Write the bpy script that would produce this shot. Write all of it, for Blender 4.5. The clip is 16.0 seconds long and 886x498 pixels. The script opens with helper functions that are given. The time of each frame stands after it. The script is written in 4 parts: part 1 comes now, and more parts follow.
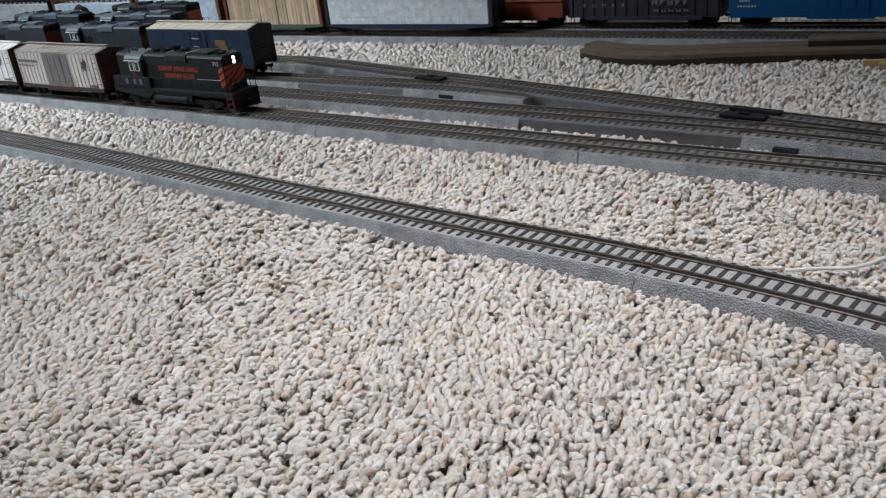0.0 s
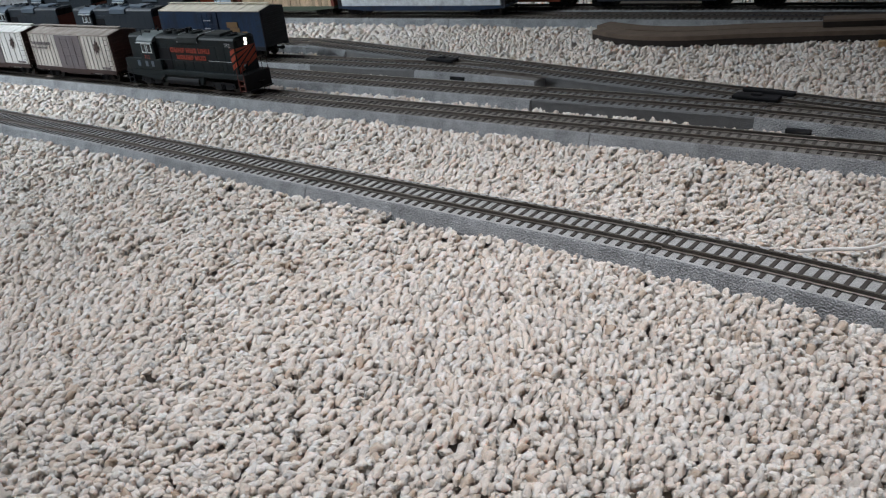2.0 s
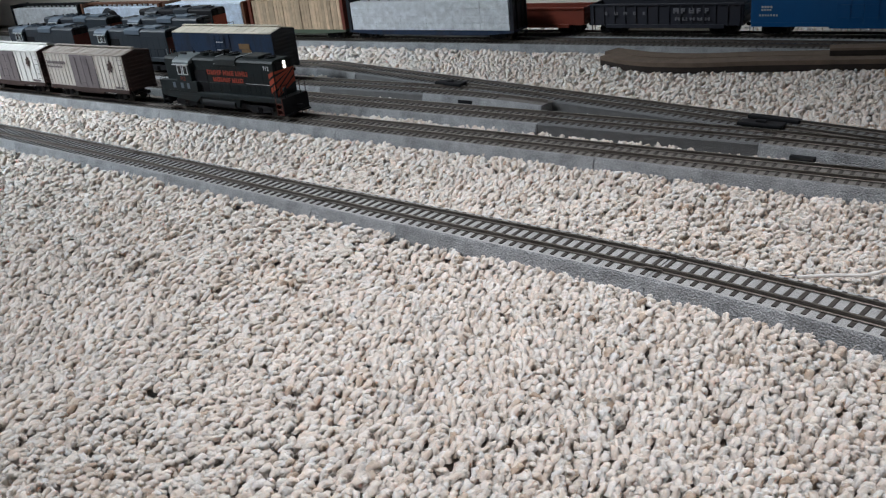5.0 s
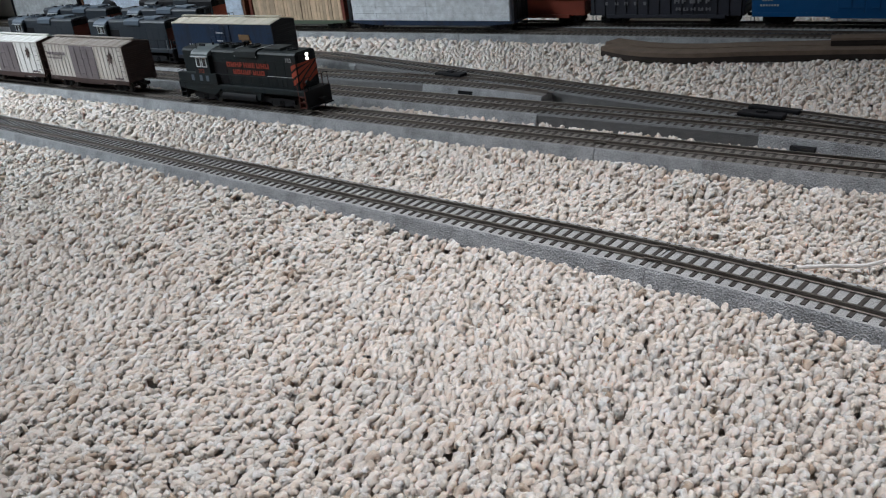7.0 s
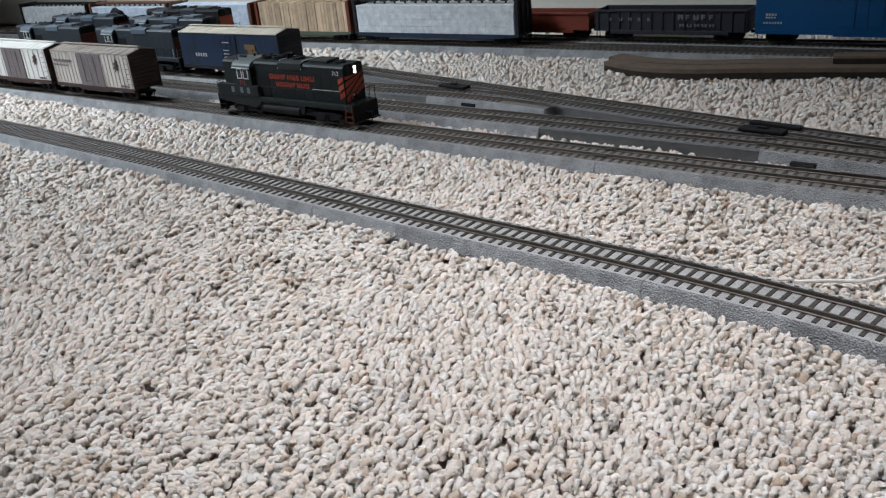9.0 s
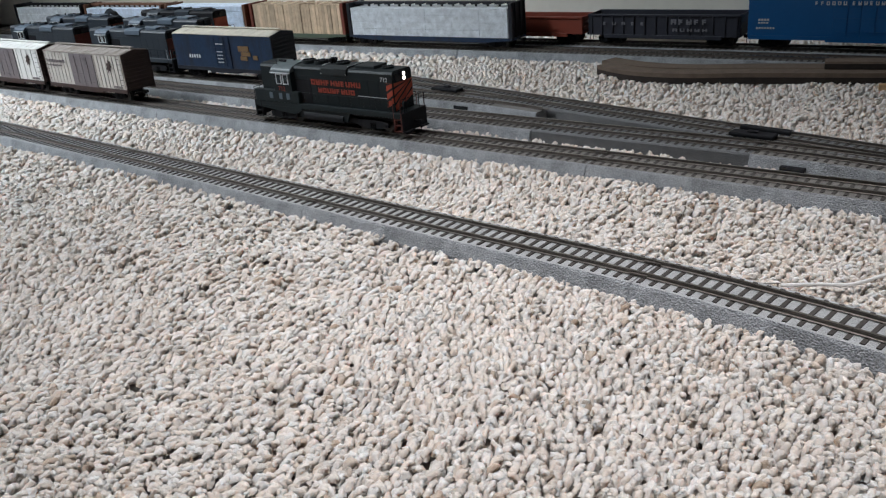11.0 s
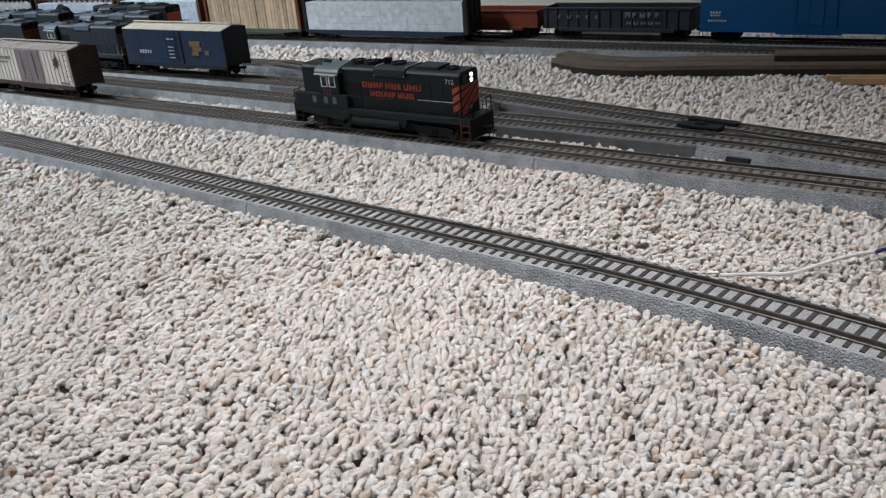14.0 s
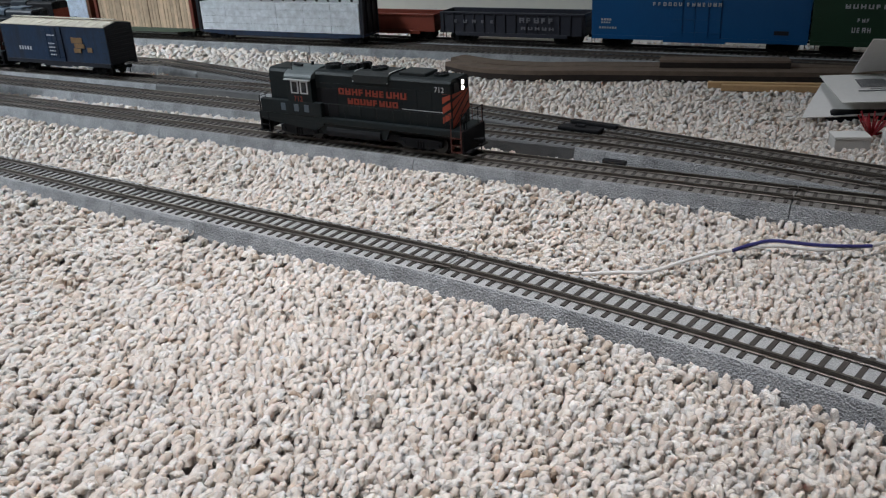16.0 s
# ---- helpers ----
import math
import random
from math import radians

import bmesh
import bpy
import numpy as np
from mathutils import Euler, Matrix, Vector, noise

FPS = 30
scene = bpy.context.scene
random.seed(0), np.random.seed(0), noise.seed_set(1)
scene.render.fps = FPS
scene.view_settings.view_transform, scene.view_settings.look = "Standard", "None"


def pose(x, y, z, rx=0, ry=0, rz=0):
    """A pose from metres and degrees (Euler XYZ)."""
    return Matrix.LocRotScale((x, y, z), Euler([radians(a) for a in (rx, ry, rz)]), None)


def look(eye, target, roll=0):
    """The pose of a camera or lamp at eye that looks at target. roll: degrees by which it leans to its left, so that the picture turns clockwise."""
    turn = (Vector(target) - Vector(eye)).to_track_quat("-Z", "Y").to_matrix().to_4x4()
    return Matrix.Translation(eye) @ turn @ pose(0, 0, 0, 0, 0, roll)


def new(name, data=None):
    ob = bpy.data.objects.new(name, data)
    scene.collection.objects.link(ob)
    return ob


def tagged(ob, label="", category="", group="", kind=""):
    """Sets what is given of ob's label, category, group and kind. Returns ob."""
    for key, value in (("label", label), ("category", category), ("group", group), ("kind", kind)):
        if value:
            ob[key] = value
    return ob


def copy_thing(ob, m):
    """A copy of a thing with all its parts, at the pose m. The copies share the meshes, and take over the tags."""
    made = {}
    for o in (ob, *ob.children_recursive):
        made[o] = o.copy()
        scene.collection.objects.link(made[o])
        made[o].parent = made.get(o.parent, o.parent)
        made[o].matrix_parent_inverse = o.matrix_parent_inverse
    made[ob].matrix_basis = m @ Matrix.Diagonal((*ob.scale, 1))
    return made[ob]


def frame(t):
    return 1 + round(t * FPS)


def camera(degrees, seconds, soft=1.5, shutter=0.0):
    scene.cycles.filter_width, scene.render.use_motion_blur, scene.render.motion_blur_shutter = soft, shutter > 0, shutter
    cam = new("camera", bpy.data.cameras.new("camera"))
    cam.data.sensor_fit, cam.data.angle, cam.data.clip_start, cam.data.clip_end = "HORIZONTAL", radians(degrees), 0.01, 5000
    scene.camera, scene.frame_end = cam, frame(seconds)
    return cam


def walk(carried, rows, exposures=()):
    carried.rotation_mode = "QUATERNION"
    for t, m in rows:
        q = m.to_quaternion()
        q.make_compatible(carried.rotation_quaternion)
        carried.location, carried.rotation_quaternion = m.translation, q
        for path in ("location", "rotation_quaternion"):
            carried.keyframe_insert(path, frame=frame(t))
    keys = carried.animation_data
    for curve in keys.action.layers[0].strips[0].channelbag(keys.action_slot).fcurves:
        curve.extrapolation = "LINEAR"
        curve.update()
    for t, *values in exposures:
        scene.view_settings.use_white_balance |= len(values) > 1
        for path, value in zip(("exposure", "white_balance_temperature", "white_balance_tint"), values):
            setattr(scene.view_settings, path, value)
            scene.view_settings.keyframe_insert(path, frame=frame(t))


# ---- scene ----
cam = camera(54.8, 16.0, soft=1.2)
# seconds, eye x y z, yaw, pitch, roll
PATH = [
    (0.0, -0.0037, 0.0037, 0.2066, -1.238, -24.373, 5.965),
    (0.5, -0.0032, 0.0035, 0.2045, -1.003, -24.682, 6.075),
    (1.0, -0.0046, 0.0016, 0.2034, -0.238, -25.506, 5.944),
    (1.5, -0.0037, 0.0027, 0.2035, -0.487, -25.337, 5.917),
    (2.0, -0.0032, 0.0016, 0.2053, -0.475, -25.360, 6.205),
    (2.5, -0.0024, 0.0010, 0.2078, -0.388, -24.657, 6.452),
    (3.0, -0.0021, 0.0005, 0.2089, -0.210, -23.840, 5.977),
    (3.5, 0.0000, 0.0000, 0.2058, -0.000, -23.365, 5.866),
    (6.0, 0.0008, -0.0025, 0.2040, 0.680, -24.318, 5.695),
    (6.5, -0.0002, -0.0024, 0.2031, 0.691, -24.594, 5.721),
    (7.0, 0.0016, -0.0022, 0.2047, 0.530, -24.280, 5.776),
    (7.5, 0.0021, -0.0033, 0.2053, 0.606, -23.527, 5.385),
    (8.0, 0.0014, -0.0050, 0.2047, 0.957, -23.555, 5.105),
    (8.5, 0.0023, -0.0047, 0.2038, 1.058, -23.452, 5.075),
    (11.0, 0.0081, -0.0050, 0.2018, 0.981, -23.083, 4.658),
    (11.5, 0.0086, -0.0041, 0.2004, 0.720, -23.407, 4.495),
    (12.0, 0.0094, -0.0036, 0.1979, 0.744, -23.724, 4.450),
    (12.5, 0.0105, -0.0043, 0.1989, 0.829, -23.783, 4.676),
    (13.0, 0.0125, -0.0039, 0.1987, 0.550, -23.776, 4.683),
    (13.5, 0.0171, -0.0022, 0.1979, 0.006, -23.258, 4.342),
    (14.0, 0.0239, -0.0011, 0.1976, -1.071, -23.503, 4.558),
    (14.5, 0.0294, -0.0009, 0.1958, -1.577, -22.940, 4.074),
    (15.0, 0.0358, 0.0019, 0.1911, -3.220, -23.375, 3.289),
    (15.5, 0.0447, 0.0032, 0.1873, -4.264, -23.386, 2.981),
    (16.0, 0.0548, 0.0043, 0.1876, -5.851, -23.250, 2.654),
]
walk(cam, [(t, pose(x, y, z, 90 + pitch, roll, yaw)) for t, x, y, z, yaw, pitch, roll in PATH],
     exposures=[(0.0, -0.04), (2.0, -0.12), (3.5, 0.02), (6.5, -0.08), (7.0, -0.10), (8.5, 0.02), (11.0, 0.06), (16.0, 0.06)])

# ---- light: an added overhead fill lamp for the near carpet, and a high side window ----
ROOF_POWER, SIDE_POWER, SKY = 1.48, 7.6, 0.1
RAIL = 0.0124            # top of the rails
NW = -32.3               # heading of the back wall and of the two tracks along it


def world_light():
    w = bpy.data.worlds.new("sky")
    scene.world = w
    w.use_nodes = True
    nt = w.node_tree
    sky = nt.nodes.new("ShaderNodeTexSky")
    sky.sky_type, sky.sun_disc = "NISHITA", False
    sky.sun_elevation, sky.sun_rotation = radians(35), radians(200)
    nt.nodes["Background"].inputs[1].default_value = SKY
    nt.links.new(sky.outputs[0], nt.nodes["Background"].inputs[0])


world_light()


# ---- materials ----
def mat(name, color, rough=0.6, metal=0.0, vary=0.12, scale=40.0, bump=0.0, bump_scale=400.0, dark=None, obj=0.0, spec=0.5, emit=0.0, deep=0.001, streak=1.0):
    """A procedural surface: colour with coarse stains and fine grain, bump, and optional differences from piece to piece."""
    m = bpy.data.materials.new(name)
    m.use_nodes = True
    nt = m.node_tree
    b = nt.nodes["Principled BSDF"]
    N, K = nt.nodes.new, nt.links.new
    b.inputs["Roughness"].default_value, b.inputs["Metallic"].default_value = rough, metal
    b.inputs["Specular IOR Level"].default_value = spec
    co = N("ShaderNodeTexCoord")
    big, fine = N("ShaderNodeTexNoise"), N("ShaderNodeTexNoise")
    big.inputs["Scale"].default_value, big.inputs["Detail"].default_value = scale, 4
    fine.inputs["Scale"].default_value, fine.inputs["Detail"].default_value = scale * 14, 3
    stretch = N("ShaderNodeMapping")
    stretch.inputs["Scale"].default_value = (1, 1, streak)
    K(co.outputs["Object"], stretch.inputs["Vector"])
    K(stretch.outputs[0], big.inputs["Vector"]), K(stretch.outputs[0], fine.inputs["Vector"])
    add = N("ShaderNodeMath")
    add.operation = "ADD"
    K(big.outputs["Fac"], add.inputs[0]), K(fine.outputs["Fac"], add.inputs[1])
    ramp = N("ShaderNodeMapRange")
    ramp.inputs["From Min"].default_value, ramp.inputs["From Max"].default_value = 0.6, 1.4
    ramp.inputs["To Min"].default_value, ramp.inputs["To Max"].default_value = 1 - vary, 1 + vary
    K(add.outputs[0], ramp.inputs["Value"])
    base = N("ShaderNodeRGB")
    base.outputs[0].default_value = (*color, 1)
    out = base.outputs[0]
    if dark:
        mix = N("ShaderNodeMix")
        mix.data_type = "RGBA"
        mix.inputs["B"].default_value = (*dark, 1)
        cut = N("ShaderNodeMapRange")
        cut.inputs["From Min"].default_value, cut.inputs["From Max"].default_value = 0.5, 0.68
        K(big.outputs["Fac"], cut.inputs["Value"]), K(cut.outputs[0], mix.inputs["Factor"]), K(out, mix.inputs["A"])
        out = mix.outputs["Result"]
    val = ramp.outputs[0]
    if obj:
        src, r, mul = N("ShaderNodeObjectInfo"), N("ShaderNodeMapRange"), N("ShaderNodeMath")
        r.inputs["To Min"].default_value, r.inputs["To Max"].default_value = 1 - obj, 1 + obj
        mul.operation = "MULTIPLY"
        K(src.outputs["Random"], r.inputs["Value"]), K(r.outputs[0], mul.inputs[0]), K(val, mul.inputs[1])
        val = mul.outputs[0]
    sc = N("ShaderNodeVectorMath")
    sc.operation = "SCALE"
    K(out, sc.inputs[0]), K(val, sc.inputs["Scale"]), K(sc.outputs[0], b.inputs["Base Color"])
    if bump:
        n, bp = N("ShaderNodeTexNoise"), N("ShaderNodeBump")
        n.inputs["Scale"].default_value, n.inputs["Detail"].default_value = bump_scale, 3
        bp.inputs["Strength"].default_value, bp.inputs["Distance"].default_value = bump, deep
        K(co.outputs["Object"], n.inputs["Vector"]), K(n.outputs["Fac"], bp.inputs["Height"]), K(bp.outputs[0], b.inputs["Normal"])
    if emit:
        b.inputs["Emission Color"].default_value, b.inputs["Emission Strength"].default_value = (*color, 1), emit
    return m


def carpet_material():
    """Cream and grey-beige yarn, tuft by tuft, with a few brown ones."""
    m = mat("carpet pile", (0.74, 0.67, 0.61), 0.6, vary=0.16, scale=60, spec=0.30, bump=0.7, bump_scale=1700, deep=0.0011)
    nt = m.node_tree
    N, K = nt.nodes.new, nt.links.new
    geo, ramp, mix = N("ShaderNodeNewGeometry"), N("ShaderNodeValToRGB"), N("ShaderNodeMix")
    stops = ((0.0, (0.46, 0.36, 0.28)), (0.02, (0.58, 0.48, 0.40)), (0.06, (0.67, 0.58, 0.51)), (0.30, (0.72, 0.645, 0.59)), (0.55, (0.76, 0.675, 0.61)), (0.80, (0.77, 0.705, 0.66)), (1.0, (0.80, 0.75, 0.71)))
    els = ramp.color_ramp.elements
    els[0].position, els[0].color = stops[0][0], (*stops[0][1], 1)
    els[1].position, els[1].color = stops[-1][0], (*stops[-1][1], 1)
    for at, c in stops[1:-1]:
        els.new(at).color = (*c, 1)
    K(geo.outputs["Random Per Island"], ramp.inputs[0])
    mix.data_type, mix.blend_type = "RGBA", "MULTIPLY"
    mix.inputs["Factor"].default_value = 1.0
    b = nt.nodes["Principled BSDF"]
    b.inputs["Subsurface Weight"].default_value, b.inputs["Subsurface Scale"].default_value = 0.6, 0.0016
    b.inputs["Subsurface Radius"].default_value = (1.0, 0.85, 0.75)
    src = b.inputs["Base Color"].links[0].from_node
    grey = [l for l in src.inputs["Scale"].links][0].from_socket
    sc = N("ShaderNodeVectorMath")
    sc.operation = "SCALE"
    K(ramp.outputs[0], sc.inputs[0]), K(grey, sc.inputs["Scale"]), K(sc.outputs[0], b.inputs["Base Color"])
    return m


CARPET = carpet_material()
BACKING = mat("carpet backing", (0.40, 0.36, 0.32), 0.95, vary=0.2, scale=60)
WALL = mat("painted wall", (0.72, 0.69, 0.62), 0.7, vary=0.03, scale=6, bump=0.6, bump_scale=160)
TRIM = mat("painted trim", (0.78, 0.75, 0.68), 0.45, vary=0.04, scale=8, bump=0.3, bump_scale=90)
# unseen walls are made dark so that less bounced light reaches the tracks
WALL_DIM = mat("unseen wall dimmed against bounce", (0.20, 0.20, 0.21), 0.8, vary=0.05, scale=6, bump=0.4, bump_scale=160)
CEIL = mat("ceiling paint", (0.45, 0.45, 0.45), 0.9, vary=0.03, scale=5, bump=0.5, bump_scale=120)
# front bed's top is paler than its sides: light from above put into the colour
BED_LIT_TOP = mat("grey roadbed top with light painted in", (0.41, 0.412, 0.415), 0.6, vary=0.25, scale=90, bump=0.8, bump_scale=1100, deep=0.002)
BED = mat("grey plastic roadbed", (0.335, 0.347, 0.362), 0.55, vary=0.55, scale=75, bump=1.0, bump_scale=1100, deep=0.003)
BED_TOP = mat("brown grey roadbed top", (0.185, 0.172, 0.160), 0.7, vary=0.35, scale=90, bump=0.8, bump_scale=1100, deep=0.002)
BED_DARK = mat("dark grey turnout base", (0.15, 0.153, 0.157), 0.6, vary=0.25, scale=120, bump=0.8, bump_scale=1300, deep=0.002)
TIE = mat("brown plastic tie", (0.046, 0.039, 0.034), 0.65, vary=0.25, scale=200, obj=0.12)
STEEL = mat("nickel silver rail", (0.15, 0.130, 0.115), 0.5, 0.5, vary=0.25, scale=60, dark=(0.09, 0.072, 0.06))
HEAD = mat("worn rail head", (0.62, 0.59, 0.55), 0.26, 0.95, vary=0.35, scale=50, dark=(0.26, 0.23, 0.20))
BLACK = mat("black plastic", (0.012, 0.012, 0.014), 0.6, vary=0.3, scale=90, spec=0.15)
WHEEL = mat("blackened wheel", (0.05, 0.048, 0.046), 0.45, 0.6, vary=0.2, scale=150)
CHROME = mat("wheel tread", (0.5, 0.48, 0.45), 0.3, 0.9, vary=0.1, scale=100)
GREEN = mat("dark green loco paint", (0.0080, 0.0128, 0.0145), 0.5, vary=0.3, scale=45, bump=0.05, spec=0.28)
GREEN_ROOF = mat("weathered loco roof", (0.020, 0.024, 0.025), 0.55, vary=0.35, scale=60, spec=0.3)
# paler than GREEN_ROOF: the light reflected off the cab roof is in the colour
CAB_ROOF = mat("cab roof with reflected light painted in", (0.095, 0.115, 0.120), 0.5, vary=0.25, scale=80)
ORANGE = mat("orange red lettering", (0.28, 0.042, 0.024), 0.5, vary=0.12, scale=90)
ORANGE_DULL = mat("red orange end paint", (0.36, 0.055, 0.026), 0.5, vary=0.15, scale=60)
STEP_RED = mat("dark red step paint", (0.085, 0.020, 0.014), 0.55, vary=0.25, scale=80)
GLASS = mat("dark cab glass", (0.02, 0.022, 0.026), 0.08, vary=0.1, scale=60)
PALE = mat("pale grey paint", (0.55, 0.58, 0.60), 0.5, vary=0.12, scale=70)
LENS = mat("lit headlight", (1.0, 0.95, 0.85), 0.3, vary=0.0, emit=4.5)
CREAM = mat("weathered cream boxcar paint", (0.57, 0.53, 0.49), 0.6, vary=0.26, scale=110, dark=(0.30, 0.25, 0.22), streak=0.12)
CREAM2 = mat("clean cream boxcar paint", (0.68, 0.67, 0.65), 0.6, vary=0.16, scale=110, streak=0.12)
DOOR = mat("weathered grey brown door paint", (0.17, 0.145, 0.15), 0.6, vary=0.3, scale=110, dark=(0.10, 0.085, 0.09), streak=0.15)
ROOF = mat("weathered roof", (0.33, 0.29, 0.26), 0.65, vary=0.3, scale=60, dark=(0.19, 0.155, 0.13))
ROOF_WHITE = mat("pale roof", (0.74, 0.73, 0.70), 0.55, vary=0.08, scale=45)
ROOF_TAN = mat("tan galvanised roof", (0.60, 0.55, 0.46), 0.5, 0.1, vary=0.22, scale=60)
BROWN = mat("boxcar brown", (0.040, 0.020, 0.017), 0.6, vary=0.3, scale=60, streak=0.3)
NAVY = mat("navy boxcar paint", (0.012, 0.030, 0.068), 0.5, vary=0.45, scale=70, dark=(0.010, 0.014, 0.026), streak=0.25)
NAVY_DARK = mat("dark navy end", (0.008, 0.009, 0.015), 0.6, vary=0.2, scale=55)
YELLOW = mat("faded yellow emblem", (0.17, 0.10, 0.045), 0.6, vary=0.35, scale=160)
WHITE_INK = mat("faded white lettering", (0.50, 0.52, 0.55), 0.6, vary=0.25, scale=160)
FADED_INK = mat("dull grey lettering", (0.17, 0.17, 0.19), 0.6, vary=0.35, scale=160)
BLUE = mat("bright blue boxcar paint", (0.0035, 0.090, 0.26), 0.42, vary=0.07, scale=30)
LEAF = mat("dark green boxcar paint", (0.014, 0.052, 0.026), 0.5, vary=0.12, scale=40)
GONDOLA = mat("dark blue grey gondola paint", (0.026, 0.028, 0.040), 0.55, vary=0.2, scale=60)
RED = mat("oxide red car paint", (0.20, 0.036, 0.018), 0.55, vary=0.15, scale=50)
OXIDE = mat("oxide bulkhead", (0.17, 0.042, 0.026), 0.6, vary=0.18, scale=50)
RUST = mat("rust brown bulkhead", (0.13, 0.055, 0.028), 0.65, vary=0.2, scale=50)
MOSS = mat("dull green flatcar paint", (0.075, 0.10, 0.070), 0.6, vary=0.15, scale=50)
WRAP = mat("white lumber wrap", (0.66, 0.70, 0.74), 0.38, vary=0.34, scale=150, bump=0.6, bump_scale=380, deep=0.003)
WRAP_BLUE = mat("pale blue lumber wrap", (0.62, 0.71, 0.84), 0.36, vary=0.36, scale=110, bump=0.6, bump_scale=300, deep=0.003)
LUMBER = mat("bare lumber", (0.56, 0.42, 0.29), 0.7, vary=0.3, scale=110, obj=0.24, bump=0.6, bump_scale=300)
SLATE = mat("slate loco paint", (0.020, 0.027, 0.036), 0.5, vary=0.2, scale=45)
SLATE_ROOF = mat("pale slate roof", (0.085, 0.11, 0.14), 0.45, vary=0.2, scale=45)
CORK = mat("brown cork strip", (0.125, 0.090, 0.066), 0.9, vary=0.3, scale=90, bump=0.8, bump_scale=700)
CORK_SIDE = mat("cut cork edge", (0.030, 0.022, 0.018), 0.95, vary=0.3, scale=120, bump=0.8, bump_scale=700)
WOOD = mat("pale basswood", (0.50, 0.32, 0.16), 0.6, vary=0.18, scale=35)
PAPER = mat("white card", (0.72, 0.71, 0.69), 0.55, vary=0.04, scale=20)
PRINT = mat("grey print", (0.16, 0.16, 0.165), 0.6, vary=0.1, scale=90)
CRIMSON = mat("red plastic", (0.36, 0.025, 0.035), 0.45, vary=0.15, scale=90)
WIRE_W = mat("white wire insulation", (0.72, 0.70, 0.68), 0.35, vary=0.06, scale=60)
WIRE_B = mat("dark blue wire insulation", (0.035, 0.035, 0.16), 0.35, vary=0.1, scale=60)


# ---- mesh helpers ----
def part(name, bm, material, parent=None, label="", m=None):
    """Links a bmesh as one mesh object, under a thing or a part if given."""
    me = bpy.data.meshes.new(name)
    bmesh.ops.recalc_face_normals(bm, faces=bm.faces)
    bm.to_mesh(me)
    bm.free()
    me.materials.append(material)
    return place(name, me, parent, label, m)


def place(name, me, parent=None, label="", m=None):
    ob = new(name, me)
    if parent is not None:
        ob.parent = parent
    if m is not None:
        ob.matrix_basis = m
    if label:
        tagged(ob, label)
    return ob


def thing(name, label, category, m, group="", kind=""):
    ob = new(name)
    ob.empty_display_size = 0.01
    ob.matrix_basis = m
    return tagged(ob, label, category, group, kind)


def box(bm, x0, x1, y0, y1, z0, z1, bevel=0.0, m=None):
    r = bmesh.ops.create_cube(bm, size=1.0)
    vs = r["verts"]
    for v in vs:
        v.co = Vector(((x0 + x1) / 2 + v.co.x * (x1 - x0), (y0 + y1) / 2 + v.co.y * (y1 - y0), (z0 + z1) / 2 + v.co.z * (z1 - z0)))
        if m is not None:
            v.co = m @ v.co
    if bevel:
        bmesh.ops.bevel(bm, geom=list({e for v in vs for e in v.link_edges}), offset=bevel, segments=2, affect="EDGES", profile=0.5)
    return bm


def rod(bm, a, b, r, seg=8, r2=None):
    a, b = Vector(a), Vector(b)
    m = Matrix.Translation((a + b) / 2) @ (b - a).to_track_quat("Z", "Y").to_matrix().to_4x4()
    bmesh.ops.create_cone(bm, cap_ends=True, segments=seg, radius1=r, radius2=r if r2 is None else r2, depth=(b - a).length, matrix=m)
    return bm


def extrude(bm, outline, x0, x1, axis="x"):
    """A solid from a closed outline of (y, z) points, drawn along x (or of (x, z) points along y)."""
    put = (lambda p, s: (s, p[0], p[1])) if axis == "x" else (lambda p, s: (p[0], s, p[1]))
    a = [bm.verts.new(put(p, x0)) for p in outline]
    b = [bm.verts.new(put(p, x1)) for p in outline]
    n = len(outline)
    bm.faces.new(a)
    bm.faces.new(b[::-1])
    for i in range(n):
        bm.faces.new((a[i], a[(i + 1) % n], b[(i + 1) % n], b[i]))
    return bm


def B():
    return bmesh.new()


def sweep(bm, centre, outline, up=(0, 0, 1)):
    """A closed outline of (side, height) points carried along a list of 3D points."""
    rings = []
    for i, p in enumerate(centre):
        d = (Vector(centre[min(i + 1, len(centre) - 1)]) - Vector(centre[max(i - 1, 0)])).normalized()
        side = Vector(up).cross(d).normalized()
        top = d.cross(side)
        rings.append([bm.verts.new(Vector(p) + side * a + top * b) for a, b in outline])
    n = len(outline)
    for r, q in zip(rings, rings[1:]):
        for i in range(n):
            bm.faces.new((r[i], r[(i + 1) % n], q[(i + 1) % n], q[i]))
    bm.faces.new(rings[0])
    bm.faces.new(rings[-1][::-1])
    return bm


def round_outline(r, seg=8):
    return [(r * math.cos(2 * math.pi * i / seg), r * math.sin(2 * math.pi * i / seg)) for i in range(seg)]


